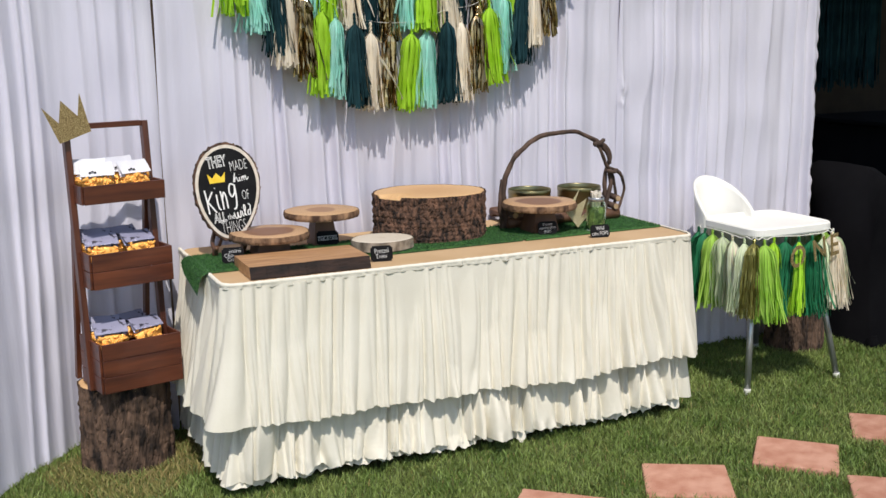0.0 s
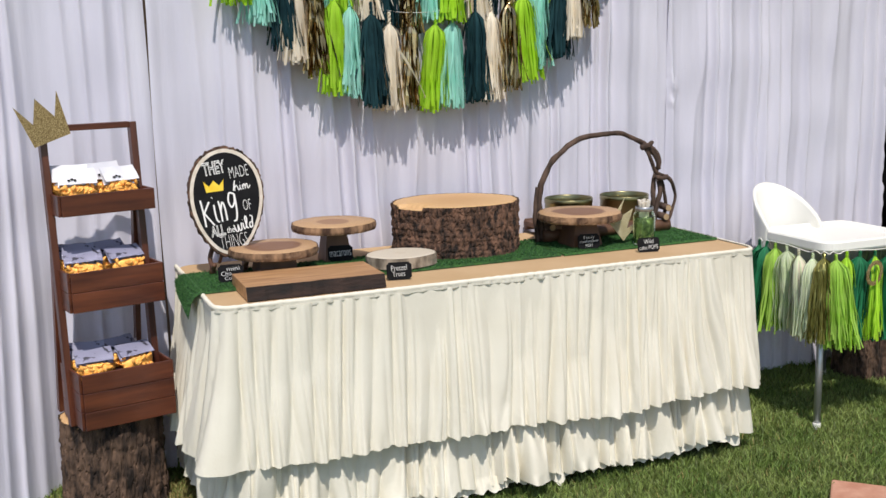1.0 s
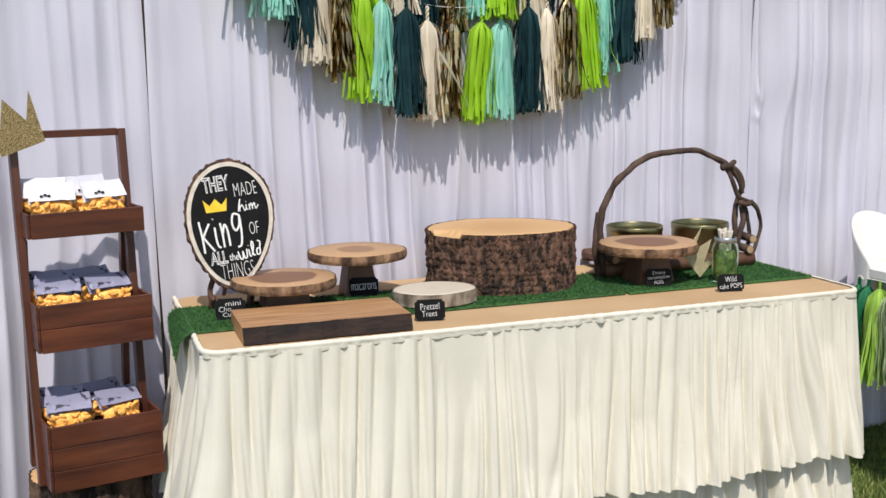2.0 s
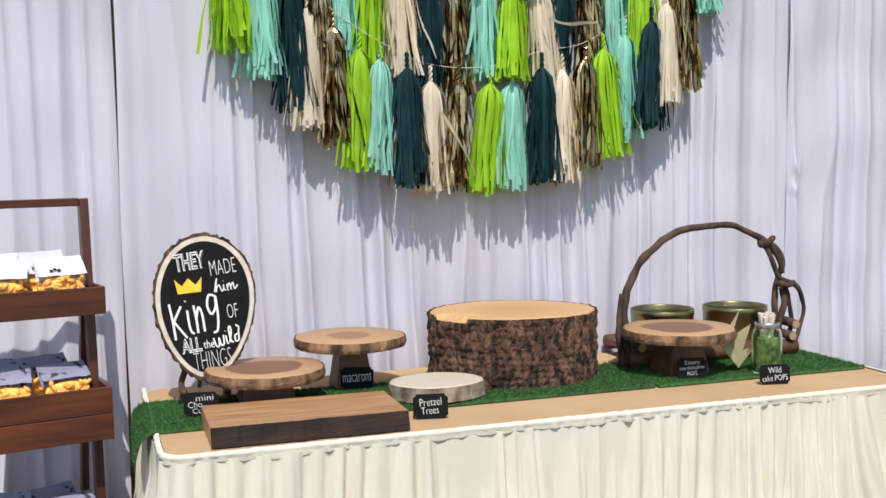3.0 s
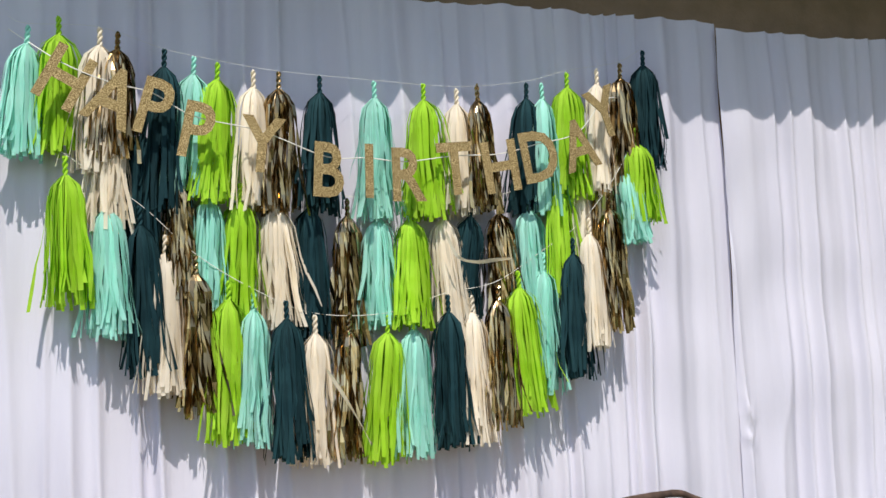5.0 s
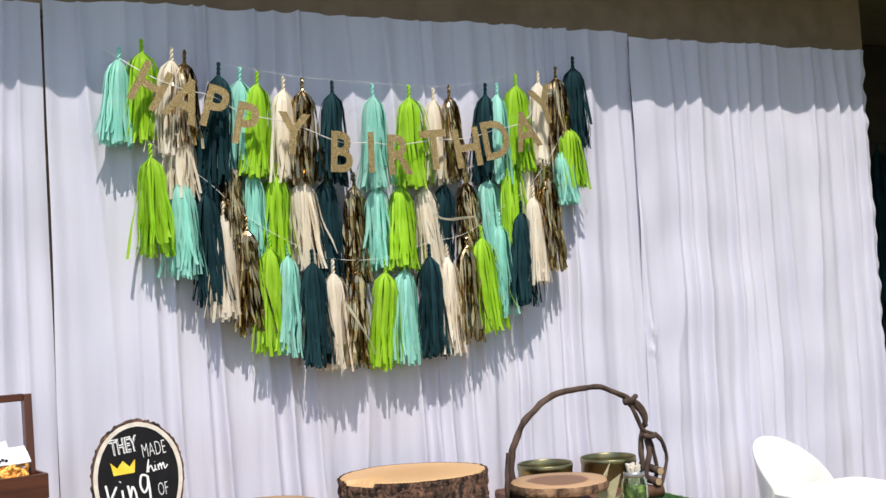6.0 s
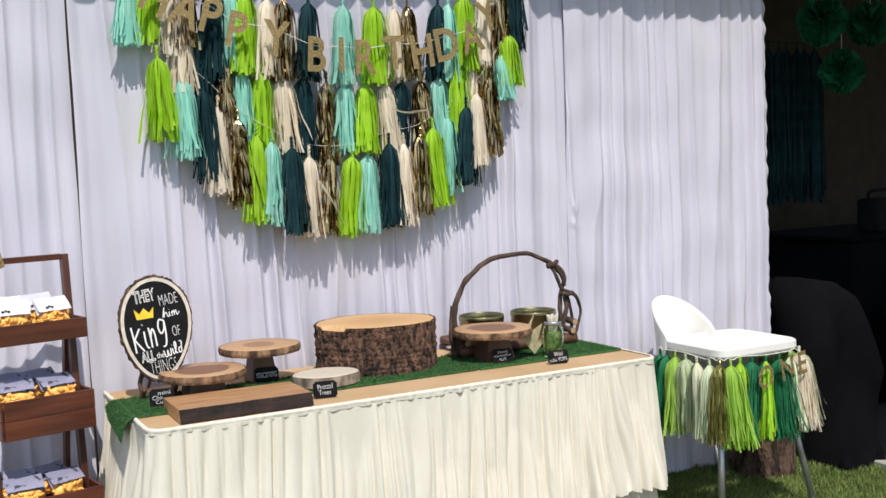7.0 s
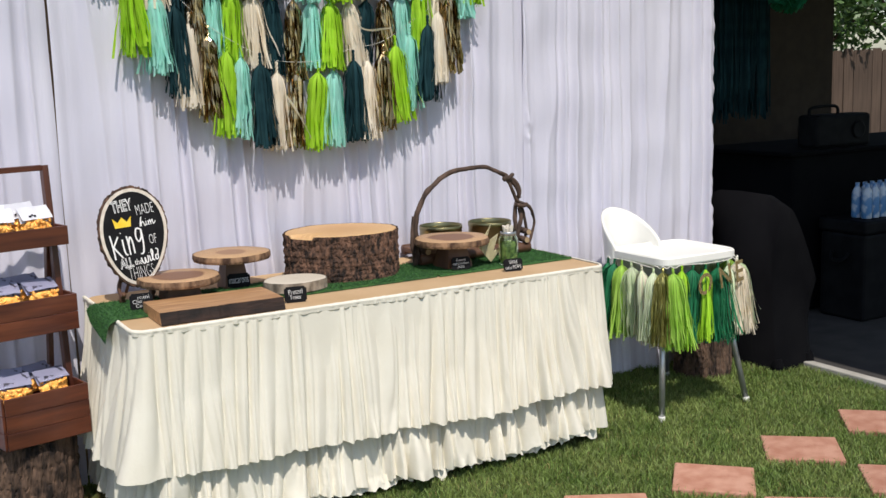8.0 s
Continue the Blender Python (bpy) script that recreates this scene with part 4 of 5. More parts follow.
# ---- tassel garlands ----
def tassel_mesh(colour, length, wide, seed, loop=0.05, strips=84, mess=1.0):
    """A tissue tassel: a twisted cord loop, a domed head and flat strips that hang from it."""
    r = random.Random(seed)
    bm = bmesh.new()
    foil = colour in ("gold", "olive")
    rows = 11 if foil else 8
    for k in range(strips):
        a = r.uniform(0, 2 * math.pi)
        shell = r.uniform(0.45, 1.0)
        ln = length * r.choice((0.90, 0.95, 0.98, 1.0, 1.0, 1.03)) * r.uniform(0.985, 1.015)
        if r.random() < 0.12:
            ln *= r.uniform(0.72, 0.9)
        w = r.uniform(0.0024, 0.0056) * (0.72 if strips > 100 else 1.0)
        tw = r.uniform(-0.5, 0.5) * (5 if foil else 1)
        stray = r.random() < 0.12 * mess
        lean = r.gauss(0, 0.013 * mess)
        prev = None
        for j in range(rows):
            t = (j / (rows - 1)) ** 1.25
            down = ln * t
            dome = min(1.0, math.sqrt(max(0.0, down) / 0.042))
            rad = wide * 0.40 * shell * (0.16 + 0.84 * dome) * (1 + 0.30 * t + (0.5 * t ** 2 if stray else 0))
            wave = noise.noise(Vector((k * 1.3, t * 2.2, seed)))
            p = Vector((rad * math.cos(a) + lean * t + 0.020 * mess * t * wave, 0.60 * rad * math.sin(a) + 0.012 * mess * t * noise.noise(Vector((k * 0.7, t * 3.0, seed + 4))), -down))
            th = a + tw * t + (1.7 if foil else 1.0) * noise.noise(Vector((k * 2.1, t * (9 if foil else 2.5), seed)))
            side = Vector((-math.sin(th), math.cos(th), 0)) * w * (0.55 + 0.45 * dome)
            now = (bm.verts.new(p - side), bm.verts.new(p + side))
            if prev:
                bm.faces.new((prev[0], prev[1], now[1], now[0]))
            prev = now
    for ph in (0, math.pi):
        tube(bm, [(0.0035 * math.cos(ph + i * 0.9), 0.0035 * math.sin(ph + i * 0.9), -0.008 + loop * i / 12) for i in range(13)], 0.0034, 5)
    return mesh_of("tassel", bm, TASSEL_COLOURS[colour], smooth=not foil)


HUE = {"m": "mint", "l": "lime", "c": "cream", "g": "gold", "d": "dark"}


def garland(label, ends, hues, xs, zs, lengths, wide, y, seed, group="tassel garlands", cord=0.0008):
    """Tassels along a slack string; lengths in centimetres."""
    ob = thing("tassel_garland", (0, 0, 0), label, "garland", group)
    knots = [(x, y + 0.004, z + 0.040) for x, z in sorted(zip(xs, zs))]
    path = curve_through([ends[0]] + knots[::2] + [ends[1]], 6)
    part("string", tube(bmesh.new(), path, cord, 6), M_STRING, ob, "thin white string")
    r = random.Random(seed)
    for i, (h, x, z, ln) in enumerate(zip(hues, xs, zs, lengths)):
        c = HUE[h]
        me = tassel_mesh(c, ln / 100 * r.uniform(0.98, 1.03), wide * {"lime": 1.16, "gold": 0.95}.get(c, 1.0), seed * 100 + i, strips=62 if c == "gold" else 84)
        part_mesh("tassel", me, ob, pose(x, y + r.uniform(-0.012, 0.006), z - 0.008, r.uniform(-2, 2), r.gauss(1.2, 2.2), r.uniform(-30, 30)))
    return ob


low_garland = garland("lowest tissue and foil tassel garland on the drape", ((0.20, 0.745, 2.02), (1.74, 0.745, 2.16)), "lmdcglmdcglmdcglmdcglm",
        (0.245, 0.33, 0.402, 0.456, 0.521, 0.594, 0.653, 0.726, 0.794, 0.877, 0.974, 1.042, 1.128, 1.198, 1.263, 1.321, 1.398, 1.478, 1.53, 1.597, 1.693, 1.662),
        (1.917, 1.845, 1.807, 1.742, 1.695, 1.635, 1.611, 1.586, 1.551, 1.555, 1.546, 1.554, 1.591, 1.589, 1.616, 1.647, 1.694, 1.73, 1.782, 1.85, 2.026, 1.951),
        (29, 29, 32, 31, 31, 31, 30, 31, 29, 30, 30, 30, 32, 31, 31, 31, 30, 31, 29, 31, 21, 19), 0.094, 0.682, 3)
garland("middle tissue and foil tassel garland on the drape", ((0.28, 0.745, 2.10), (1.70, 0.745, 2.10)), "cdgmlcdgmlcdgmlcg",
        (0.337, 0.413, 0.496, 0.557, 0.631, 0.712, 0.795, 0.891, 0.969, 1.047, 1.138, 1.21, 1.293, 1.372, 1.469, 1.535, 1.605),
        (2.047, 2.016, 1.91, 1.875, 1.866, 1.852, 1.85, 1.833, 1.825, 1.823, 1.826, 1.831, 1.84, 1.85, 1.898, 1.915, 1.935),
        (26, 29, 27, 26, 28, 28, 31, 31, 26, 26, 31, 27, 28, 28, 27, 26, 27), 0.098, 0.710, 4)
garland("topmost tissue and foil tassel garland on the drape", ((0.13, 0.745, 2.28), (1.76, 0.745, 2.30)), "mlcgdmlcgdmlcgdmlcgd",
        (0.168, 0.235, 0.322, 0.36, 0.462, 0.53, 0.585, 0.67, 0.728, 0.83, 0.967, 1.093, 1.188, 1.24, 1.383, 1.429, 1.505, 1.596, 1.662, 1.743),
        (2.214, 2.237, 2.216, 2.209, 2.174, 2.164, 2.153, 2.139, 2.135, 2.132, 2.124, 2.122, 2.118, 2.128, 2.141, 2.143, 2.176, 2.191, 2.207, 2.25),
        (25, 27, 28, 26, 32, 29, 28, 29, 29, 29, 30, 29, 28, 29, 30, 30, 29, 29, 29, 28), 0.100, 0.700, 5, cord=0.0004)


def streamer(parent, points, label):
    """A loose curled paper ribbon."""
    bm = bmesh.new()
    prev = None
    for i, q in enumerate(curve_through(points, 8)):
        side = Vector((0.002 * math.sin(i * 0.25), -0.003, 0.0035 + 0.001 * math.cos(i * 0.3)))
        now = (bm.verts.new(q - side), bm.verts.new(q + side))
        if prev:
            bm.faces.new((prev[0], prev[1], now[1], now[0]))
        prev = now
    part("ribbon", bm, TASSEL_COLOURS["cream"], parent, label, True)


streamer(low_garland, [(0.805, 0.62, 1.456), (0.842, 0.61, 1.392), (0.880, 0.615, 1.327), (0.904, 0.625, 1.282)], "loose cream ribbon across a foil tassel")
streamer(low_garland, [(1.118, 0.64, 1.775), (1.140, 0.625, 1.716), (1.185, 0.62, 1.701), (1.240, 0.625, 1.706), (1.288, 0.64, 1.710)], "loose cream ribbon between tassels")
banner = thing("letter_banner", (0, 0, 0), "gold glitter card letters spelling happy birthday", "banner")
BANNER = ((0.241, 2.103, -28), (0.342, 2.064, -22), (0.428, 2.045, -16), (0.520, 1.995, -12), (0.670, 1.966, -6), (0.823, 1.910, -3), (0.925, 1.909, 0), (1.018, 1.902, 1),
          (1.146, 1.919, 4), (1.268, 1.927, 8), (1.374, 1.955, 10), (1.491, 1.988, 16), (1.570, 2.075, 22))
part("string", tube(bmesh.new(), curve_through([(0.13, 0.745, 2.25)] + [(x, 0.632, z + 0.045) for x, z, a in BANNER] + [(1.70, 0.745, 2.16)], 6), 0.0013, 6), M_STRING, banner)
for ch, (x, z, a) in zip("HAPPYBIRTHDAY", BANNER):
    bm = letters(ch, 0.178, 0.0012, 0.004, wide=0.82)
    bmesh.ops.transform(bm, matrix=pose(x, 0.625, z + 0.005, 3, -a, 6 * math.sin(x * 9)), verts=bm.verts)
    part("letter", bm, M_GLITTER, banner, "gold glitter letter " + ch)


# ---- high chair ----
HX, HY = 2.50, 0.345
chair = thing("high_chair", (HX, HY, 0), "white plastic baby high chair on silver legs", "high chair")
for sx, sy in ((-0.25, -0.265), (0.25, -0.265), (0.25, 0.27), (-0.25, 0.27)):
    leg = part("leg", tube(bmesh.new(), [(sx, sy, 0.012), (sx * 0.85, sy * 0.85, 0.26), (sx * 0.68, sy * 0.66, 0.53)], 0.0135, 12), M_STEEL, chair, "silver metal tube leg", True)
    part("foot_cap", lathe(bmesh.new(), [(0.0145, 0), (0.0158, 0.003), (0.0155, 0.022), (0.013, 0.024)], 14), M_PLASTIC, leg).matrix_basis = pose(sx * 1.004, sy * 1.004, -0.006)


def shell():
    """The moulded seat, with its sides and rounded back."""
    bm = bmesh.new()
    n, rings = 48, []
    for k in range(11):
        v = k / 10
        ring = []
        for i in range(n):
            a = 2 * math.pi * i / n
            c, s = math.cos(a), math.sin(a)
            rx = 0.150 + 0.030 * v
            ry = 0.150 + 0.030 * v
            lift = 0.135
            x = rx * c
            y = ry * s + (0.09 * v * max(0, s) ** 2) * 0.6
            ring.append(bm.verts.new((x, y + 0.02, 0.53 + lift * v)))
        rings.append(ring)
    for a, b in zip(rings, rings[1:]):
        for i in range(n):
            bm.faces.new((a[i], a[(i + 1) % n], b[(i + 1) % n], b[i]))
    bm.faces.new(rings[0][::-1])
    bmesh.ops.solidify(bm, geom=list(bm.faces), thickness=0.008)
    return bm


TURNED = pose(-0.035, 0.0, 0)
part("seat_shell", shell(), M_PLASTIC, chair, "white moulded seat", True).matrix_basis = TURNED


def backrest():
    """The curved shell behind the seat, highest in the middle, its wings running forward to the tray."""
    bm = bmesh.new()
    n, m = 30, 10
    skins = []
    for r in (0.136, 0.124):
        skin = []
        for i in range(n + 1):
            a = radians(-98 + 196 * i / n)
            rise = max(0.0, math.cos(a * 0.90)) ** 0.8
            top = 0.712 + (0.168 if r > 0.12 else 0.166) * rise
            skin.append([bm.verts.new((r * math.sin(a), 0.055 + r * 0.95 * math.cos(a) + 0.05 * (k / m) * math.cos(a), 0.60 + (top - 0.60) * k / m)) for k in range(m + 1)])
        skins.append(skin)
    out, inn = skins
    for i in range(n):
        for k in range(m):
            bm.faces.new((out[i][k], out[i + 1][k], out[i + 1][k + 1], out[i][k + 1]))
            bm.faces.new((inn[i][k], inn[i][k + 1], inn[i + 1][k + 1], inn[i + 1][k]))
        bm.faces.new((out[i][m], out[i + 1][m], inn[i + 1][m], inn[i][m]))
        bm.faces.new((out[i][0], inn[i][0], inn[i + 1][0], out[i + 1][0]))
    for i in (0, n):
        for k in range(m):
            bm.faces.new((out[i][k], out[i][k + 1], inn[i][k + 1], inn[i][k]))
    bmesh.ops.recalc_face_normals(bm, faces=bm.faces)
    return bm


part("backrest", backrest(), M_PLASTIC, chair, "rounded white backrest", True).matrix_basis = pose(-0.118, 0.012, -0.004)


def tray_outline(grow=0.0):
    pts = []
    for k in range(48):
        a = 2 * math.pi * k / 48
        c, q = math.cos(a), math.sin(a)
        e = 0.27
        pts.append(((0.220 + grow) * math.copysign(abs(c) ** e, c), -0.087 + (0.200 + grow) * math.copysign(abs(q) ** e, q)))
    return pts


tray = bmesh.new()
rows = []
for g, z in ((-0.03, 0.672), (-0.004, 0.674), (0.0, 0.682), (0.0, 0.708), (-0.005, 0.714), (-0.012, 0.711), (-0.02, 0.700), (-0.06, 0.698)):
    rows.append([tray.verts.new((x, y, z)) for x, y in tray_outline(g)])
for a, b in zip(rows, rows[1:]):
    for i in range(len(a)):
        tray.faces.new((a[i], a[(i + 1) % len(a)], b[(i + 1) % len(a)], b[i]))
tray.faces.new(rows[0][::-1])
tray.faces.new(rows[-1])
part("tray", tray, M_PLASTIC, chair, "white plastic tray").matrix_basis = TURNED

skirting = thing("tassel_garland", (HX - 0.035, HY, 0), "green and cream tassel garland tied round the high chair", "garland", "tassel garlands")
edge = tray_outline(0.012)
loop = [Vector((x, y, 0.676 + 0.006 * math.sin(i * 2.2))) for i, (x, y) in enumerate(edge)]
order = curve_through([tuple(loop[i % len(loop)]) for i in range(18, 52)], 2)
part("string", tube(bmesh.new(), order, 0.002, 6), M_STRING, skirting)
total = [0.0]
for a, b in zip(order, order[1:]):
    total.append(total[-1] + (b - a).length)
hues = ("green", "green", "spring", "pale", "pale", "cream", "pale", "olive", "spring", "lime", "green", "green", "lime", "green", "pale", "cream", "pale", "spring", "pale", "pale", "pale", "pale", "pale")
rng = random.Random(8)
for k, hue in enumerate(hues):
    want = total[-1] * (k + 0.5) / len(hues)
    i = min(range(len(total)), key=lambda q: abs(total[q] - want))
    me = tassel_mesh(hue, 0.32 * rng.uniform(0.93, 1.04), 0.124, 900 + k, 0.03, 150, 1.15)
    part_mesh("tassel", me, skirting, pose(order[i].x, order[i].y, order[i].z - 0.026, rng.uniform(-4, 4), rng.uniform(-7, 7), rng.uniform(-60, 60)))
for ch, x, y, z, a in (("O", -0.05, -0.352, 0.592, 8), ("N", 0.075, -0.345, 0.612, -14), ("E", 0.160, -0.340, 0.622, -10)):
    bm = letters(ch, 0.135, 0.001, 0.002, wide=0.75)
    bmesh.ops.transform(bm, matrix=pose(x, y, z, 4, a, 0), verts=bm.verts)
    part("letter", bm, M_GLITTER, skirting, "gold glitter letter " + ch)


# ---- patio ----
cover = thing("covered_chair", (3.345, 0.62, 0), "chair under a black stretch cover at the patio edge", "chair")
bm = bmesh.new()
sec = []
for k in range(15):
    t = k / 14
    x = -0.14 + 0.26 * t
    z = 0.87 - 0.05 * t - 0.36 * max(0.0, (t - 0.25) / 0.75) ** 1.4
    row = []
    for j in range(13):
        u = j / 12
        if u < 0.35:
            q = (x, -0.30 - 0.05 * math.sin(u / 0.35 * math.pi) * -1, z * u / 0.35)
        elif u < 0.65:
            q = (x, -0.30 + 0.55 * (u - 0.35) / 0.3, z + 0.015 * math.sin((u - 0.35) / 0.3 * math.pi))
        else:
            q = (x, 0.25, z * (1 - u) / 0.35)
        row.append(bm.verts.new((q[0] + (0.02 * math.sin(u * 3.14)), q[1], max(0.0, q[2]))))
    sec.append(row)
for a, b in zip(sec, sec[1:]):
    for j in range(12):
        bm.faces.new((a[j], a[j + 1], b[j + 1], b[j]))
bm.faces.new(sec[0][::-1])
bm.faces.new(sec[-1])
bmesh.ops.recalc_face_normals(bm, faces=bm.faces)
part("stretch_cover", bm, M_CLOTH_BLACK, cover, smooth=True)
for lx, ly in ((-0.10, -0.25), (0.09, -0.25), (0.09, 0.20), (-0.10, 0.20)):
    part("foot_pocket", lathe(bmesh.new(), [(0.030, 0), (0.032, 0.02), (0.022, 0.06)], 12), M_CLOTH_BLACK, cover).matrix_basis = pose(lx * 1.15, ly * 1.12, 0.002)
counter = thing("bar_table", (4.9, 1.45, 0.012), "tall table under a black cloth on the patio", "table")
part("cloth", box(bmesh.new(), (-0.7, -0.3, 0), (1.6, 0.4, 0.96), 0.02), M_CLOTH_BLACK, counter)
part("cloth_top", box(bmesh.new(), (-0.78, -0.36, 0.962), (1.66, 0.46, 0.984), 0.006), M_CLOTH_BLACK, counter)
radio = thing("radio", (4.67, 1.25, 0.997), "black portable radio with a handle on the bar table", "radio")
part("body", box(bmesh.new(), (-0.24, -0.08, 0), (0.24, 0.08, 0.20), 0.02), M_DARK, radio)
part("carry_handle", tube(bmesh.new(), curve_through([(-0.22, 0, 0.19), (-0.21, 0, 0.24), (-0.05, 0, 0.25), (0.02, 0, 0.24), (0.03, 0, 0.19)], 5), 0.010, 8), M_DARK, radio, smooth=True)
dial = lathe(bmesh.new(), [(0.055, 0), (0.055, 0.008), (0.048, 0.012), (0.02, 0.008)], 24)
bmesh.ops.transform(dial, matrix=pose(0.12, -0.082, 0.10, 90), verts=dial.verts)
part("speaker", dial, M_DARK, radio)
crate_low = thing("cooler", (4.66, 0.95, 0.006), "dark cooler box on the patio slab", "cooler")
part("box_body", box(bmesh.new(), (-0.3, -0.2, 0), (0.5, 0.12, 0.515), 0.02), M_DARK, crate_low)
part("lid", box(bmesh.new(), (-0.31, -0.21, 0.517), (0.51, 0.13, 0.595), 0.015), M_DARK, crate_low)
part("side_handle", tube(bmesh.new(), curve_through([(-0.31, -0.1, 0.40), (-0.34, -0.08, 0.36), (-0.34, 0.0, 0.36), (-0.31, 0.02, 0.40)], 4), 0.010, 8), M_DARK, crate_low)
pack = thing("bottle_pack", (4.60, 0.93, 0.602), "plastic wrapped pack of water bottles on the cooler", "water bottles")
for i in range(5):
    for j in range(2):
        part("bottle", lathe(bmesh.new(), [(0.028, 0), (0.031, 0.006), (0.031, 0.14), (0.026, 0.16), (0.013, 0.185), (0.013, 0.205)], 12), M_WRAP, pack, smooth=True).matrix_basis = pose(-0.13 + 0.065 * i, -0.10 + 0.07 * j, 0.002)


def pom(at, r, colour, seed, label):
    ob = thing("paper_pom", at, label, "paper pom", "paper poms")
    rr = random.Random(seed)
    bm = bmesh.new()
    for k in range(170):
        d = Vector((rr.gauss(0, 1), rr.gauss(0, 1), rr.gauss(0, 1))).normalized()
        s, w = d.orthogonal().normalized() * 0.05, None
        w = d.cross(s).normalized() * 0.012
        c, e = d * r * 0.3, d * r * rr.uniform(0.85, 1.0)
        bm.faces.new([bm.verts.new(p) for p in (c - s * 0.3, c + s * 0.3, e + s + w, e + w * -1, e - s + w)])
    part("petals", bm, TASSEL_COLOURS[colour], ob)
    part("string", tube(bmesh.new(), [(0, 0, r * 0.2), (0, 0, 0.3), (0, 0, 2.865 - at[2])], 0.002, 5), M_STRING, ob)


pom((4.08, 1.1, 1.92), 0.125, "green", 1, "dark green tissue paper pom hanging under the roof")
pom((3.96, 1.12, 2.19), 0.14, "green", 2, "dark green tissue paper pom hanging high under the roof")
# A lime pom; dark green tissue stands in for the shade on it.
pom((4.25, 1.05, 2.17), 0.13, "green", 3, "lime tissue paper pom, coloured dark green for the shade")
dark_garland = thing("tassel_garland", (0, 0, 0), "dark tassel garland hanging in the shaded patio", "garland", "tassel garlands")
part("string", tube(bmesh.new(), [(3.80, 1.62, 2.865), (4.0, 1.6, 2.14), (4.34, 1.6, 2.13), (4.65, 1.62, 2.865)], 0.0015, 6), M_CLOTH_BLACK, dark_garland)
for k in range(7):
    me = tassel_mesh("dark", 0.86 + 0.06 * math.sin(k * 2.2), 0.13, 700 + k)
    part_mesh("tassel", me, dark_garland, pose(3.97 + 0.072 * k, 1.6 + 0.01 * (k % 2), 2.1))

fence = thing("board_fence", (0, 4.2, 0), "weathered brown board fence behind the patio", "fence")
plank = prism(bmesh.new(), [(0, 0), (0.138, 0), (0.138, 1.59), (0.115, 1.62), (0.023, 1.62), (0, 1.59)], 0.018)
plank_mesh = mesh_of("board", plank, M_FENCE)
for k in range(44):
    part_mesh("board", plank_mesh, fence, pose(5.8 + 0.145 * k, 0.004 * math.sin(k * 1.7), 0.01 + 0.01 * math.sin(k * 2.3)))
for z in (0.35, 1.2):
    part("rail", box(bmesh.new(), (5.8, 0.024, z), (12.2, 0.064, z + 0.09), 0.004), M_FENCE, fence)


def shrub(at, r, h, seed, leaves):
    rr = random.Random(seed)
    ob = thing("tree", at, "leafy green tree above the board fence", "tree", "trees behind the fence")
    bm = bmesh.new()
    tube(bm, curve_through([(0, 0, 0), (0.05, 0, h * 0.35), (-0.04, 0.05, h * 0.7), (0, 0, h * 0.9)], 5), lambda t: 0.09 * (1 - 0.75 * t), 10, 0.3)
    limbs = []
    for k in range(7):
        a = rr.uniform(0, 6.28)
        z0 = h * rr.uniform(0.35, 0.65)
        tip = Vector((math.cos(a) * r * 0.7, math.sin(a) * r * 0.7, h * rr.uniform(0.6, 0.95)))
        limbs.append(tip)
        tube(bm, curve_through([(0, 0, z0), (tip.x * 0.5, tip.y * 0.5, (z0 + tip.z) * 0.52), tuple(tip)], 4), lambda t: 0.035 * (1 - 0.8 * t), 7)
    part("trunk", bm, M_BARK_GREY, ob, smooth=True)
    pts, faces = [], []
    clumps = [t + Vector((rr.gauss(0, 0.3), rr.gauss(0, 0.3), rr.gauss(0, 0.25))) for t in limbs for q in range(5)]
    for k in range(leaves):
        c = rr.choice(clumps) + Vector((rr.gauss(0, 0.20), rr.gauss(0, 0.20), rr.gauss(0, 0.18)))
        d = Vector((rr.gauss(0, 1), rr.gauss(0, 1), rr.gauss(-0.3, 0.7))).normalized()
        s = d.orthogonal().normalized() * 0.022
        s.rotate(Matrix.Rotation(rr.uniform(0, 6.28), 3, d))
        n = len(pts)
        pts += [c, c + d * 0.045 + s, c + d * 0.095, c + d * 0.045 - s]
        faces.append((n, n + 1, n + 2, n + 3))
    me = bpy.data.meshes.new("crown")
    me.from_pydata(pts, [], faces)
    me.materials.append(M_LEAF)
    part_mesh("crown", me, ob)["kind"] = "stuff"


shrub((8.9, 5.4, 0), 1.3, 3.6, 1, 9000)
shrub((10.9, 5.6, 0), 1.4, 3.9, 2, 9000)
shrub((7.0, 5.8, 0), 1.3, 3.7, 3, 7000)


# ---- stepping stones and grass ----
PAVERS = ((0.914, -0.59, -41), (1.437, -0.579, -31), (1.938, -0.562, -44), (2.448, -0.52, -41), (2.963, -0.475, -41), (1.99, -0.985, -38), (2.5, -0.96, -40))
stone_mesh = mesh_of("slab", box(bmesh.new(), (-0.147, -0.139, -0.03), (0.147, 0.139, 0.012), 0.006), M_PAVER)
for k, (x, y, a) in enumerate(PAVERS):
    ob = new("stepping_stone", stone_mesh)
    ob.matrix_basis = pose(x, y, 0.0, 0.6 * math.sin(k * 2.0), 0.6 * math.cos(k * 3.0), a)
    tagged(ob, "flat terracotta red concrete stepping stone in the lawn", "paver", "stepping stones")


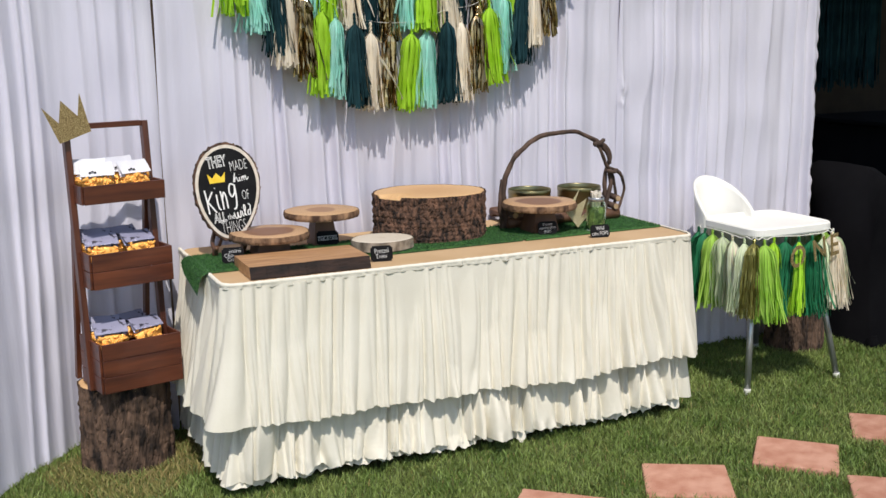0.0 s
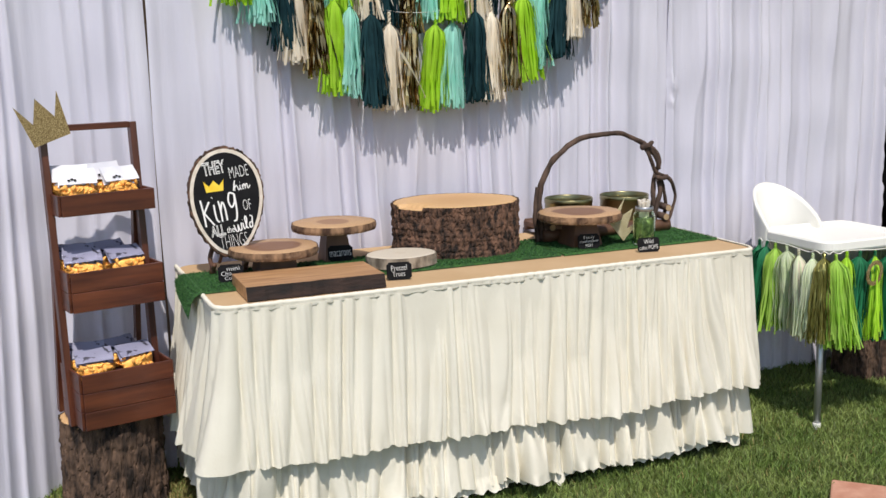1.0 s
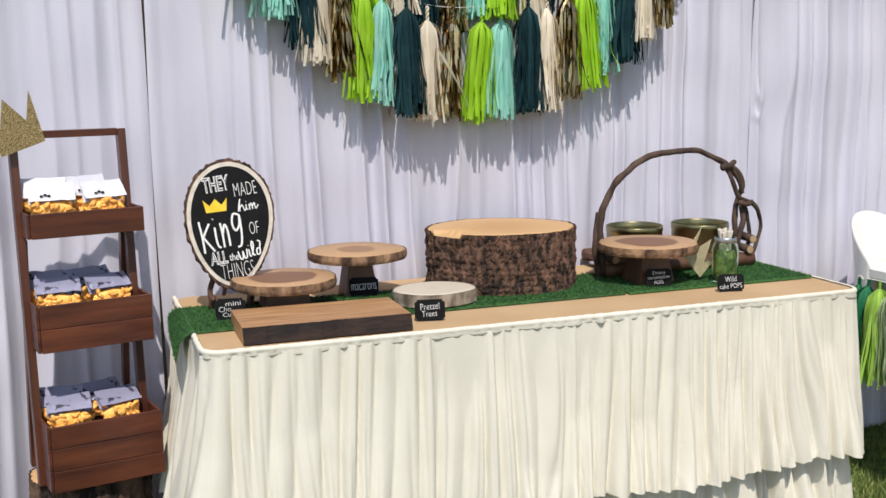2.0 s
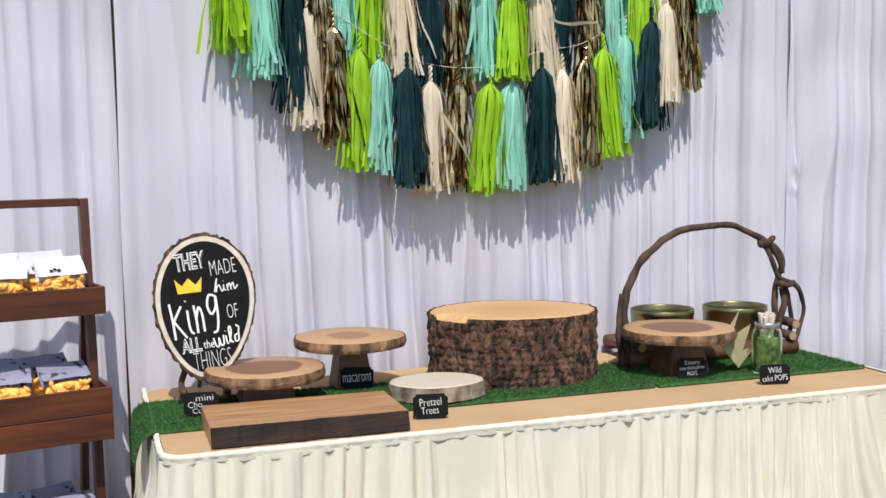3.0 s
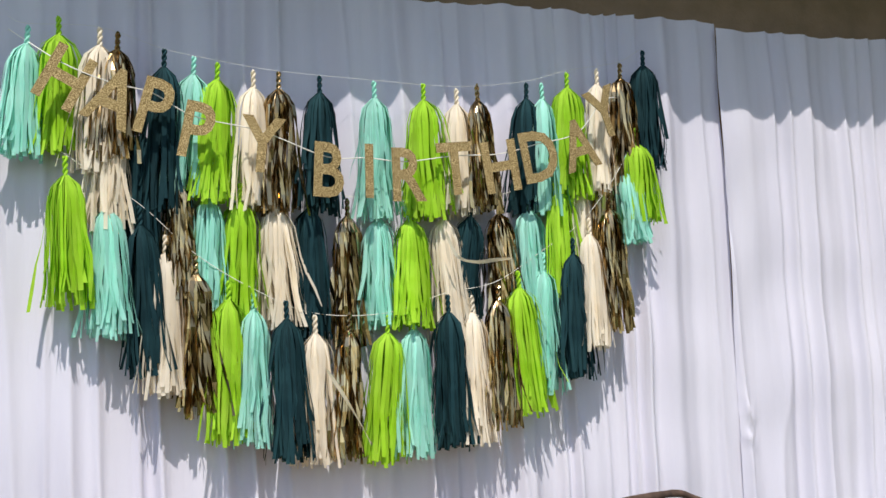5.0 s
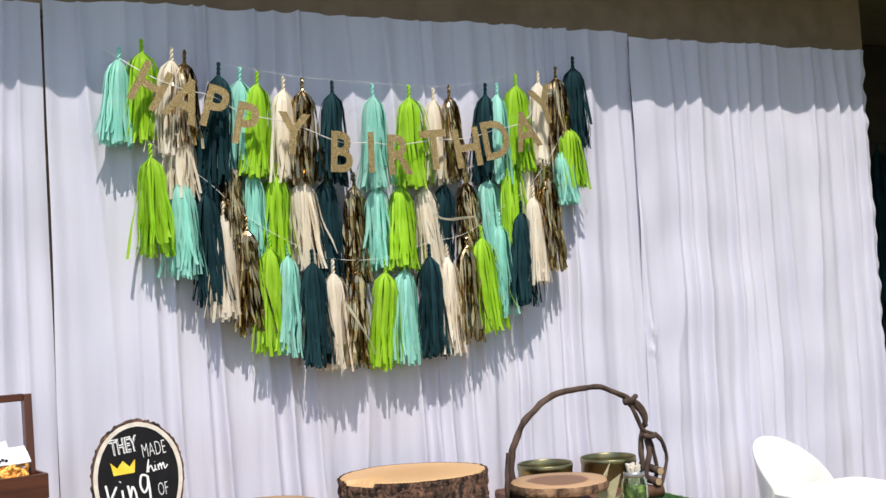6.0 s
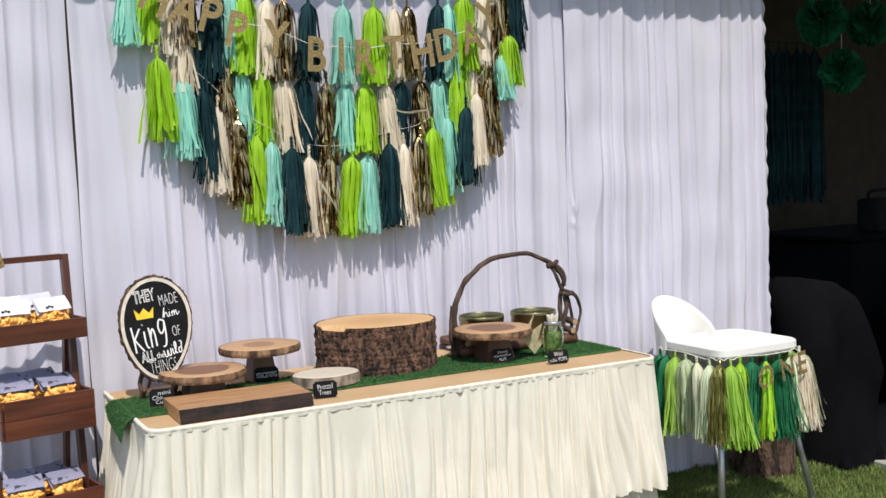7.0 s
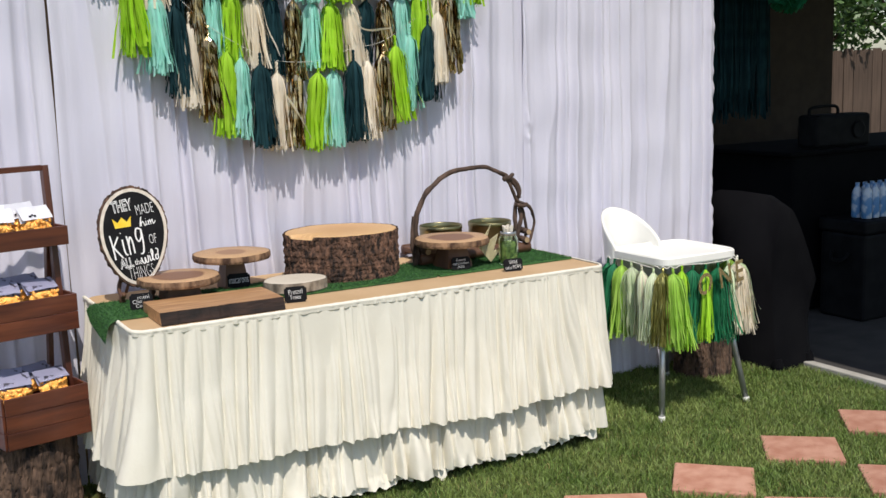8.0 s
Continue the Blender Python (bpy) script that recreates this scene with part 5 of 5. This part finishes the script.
def grass(name, count, area, height, mat, label, seed, keep):
    g = np.random.default_rng(seed)
    x0, x1, y0, y1 = area
    p = np.stack([g.uniform(x0, x1, count), g.uniform(y0, y1, count)], 1)
    ok = np.array([keep(x, y) for x, y in p])
    p = p[ok]
    n = len(p)
    a = g.uniform(0, 2 * np.pi, n)
    h = height * g.uniform(0.55, 1.25, n)
    w = g.uniform(0.0013, 0.0026, n)
    lean = h * g.uniform(0.15, 0.95, n)
    b = g.uniform(0, 2 * np.pi, n)
    side = np.stack([np.cos(a) * w, np.sin(a) * w, np.zeros(n)], 1)
    base = np.concatenate([p, np.full((n, 1), -0.012)], 1)
    mid = base + np.stack([np.cos(b) * lean * 0.35, np.sin(b) * lean * 0.35, h * 0.62], 1)
    tip = base + np.stack([np.cos(b) * lean, np.sin(b) * lean, h], 1)
    v = np.stack([base - side, base + side, mid - side * 0.8, mid + side * 0.8, tip], 1).reshape(-1, 3)
    i = np.arange(n) * 5
    faces = [t for k in i.tolist() for t in ((k, k + 1, k + 3, k + 2), (k + 2, k + 3, k + 4))]
    me = bpy.data.meshes.new(name)
    me.from_pydata(v.tolist(), [], faces)
    me.materials.append(mat)
    return tagged(new(name, me), label, "grass", kind="stuff")


def on_lawn(x, y):
    if 0.05 < x < 1.83 and y > 0.05 or y > 0.80 or x > 3.39:
        return False
    if (x + 0.275) ** 2 + (y - 0.525) ** 2 < 0.024 or (x - 2.935) ** 2 + (y - 0.555) ** 2 < 0.018:
        return False
    for px, py, a in PAVERS:
        c, s = math.cos(radians(a)), math.sin(radians(a))
        u, w = (x - px) * c + (y - py) * s, -(x - px) * s + (y - py) * c
        if abs(u) < 0.141 and abs(w) < 0.133:
            return False
    return True


def worn(x, y):
    d = math.hypot(x + 0.23, y - 0.40)
    return on_lawn(x, y) and noise.noise(Vector((x * 5, y * 5, 3))) * 0.2 + 0.29 > d


grass("lawn_grass", 190000, (-1.3, 3.4, -1.3, 0.8), 0.030, M_BLADE, "short green lawn grass", 1, on_lawn)
grass("lawn_grass", 40000, (-1.4, 3.4, -2.6, -1.3), 0.030, M_BLADE, "short green lawn grass", 2, on_lawn)
grass("dry_grass", 24000, (-0.75, 0.4, -0.1, 0.8), 0.036, M_DRY, "dry yellow grass round the stump", 3, worn)
grass("dry_thatch", 15000, (-1.2, 3.4, -1.2, 0.8), 0.022, M_DRY, "dry yellow stalks in the lawn", 4, on_lawn)
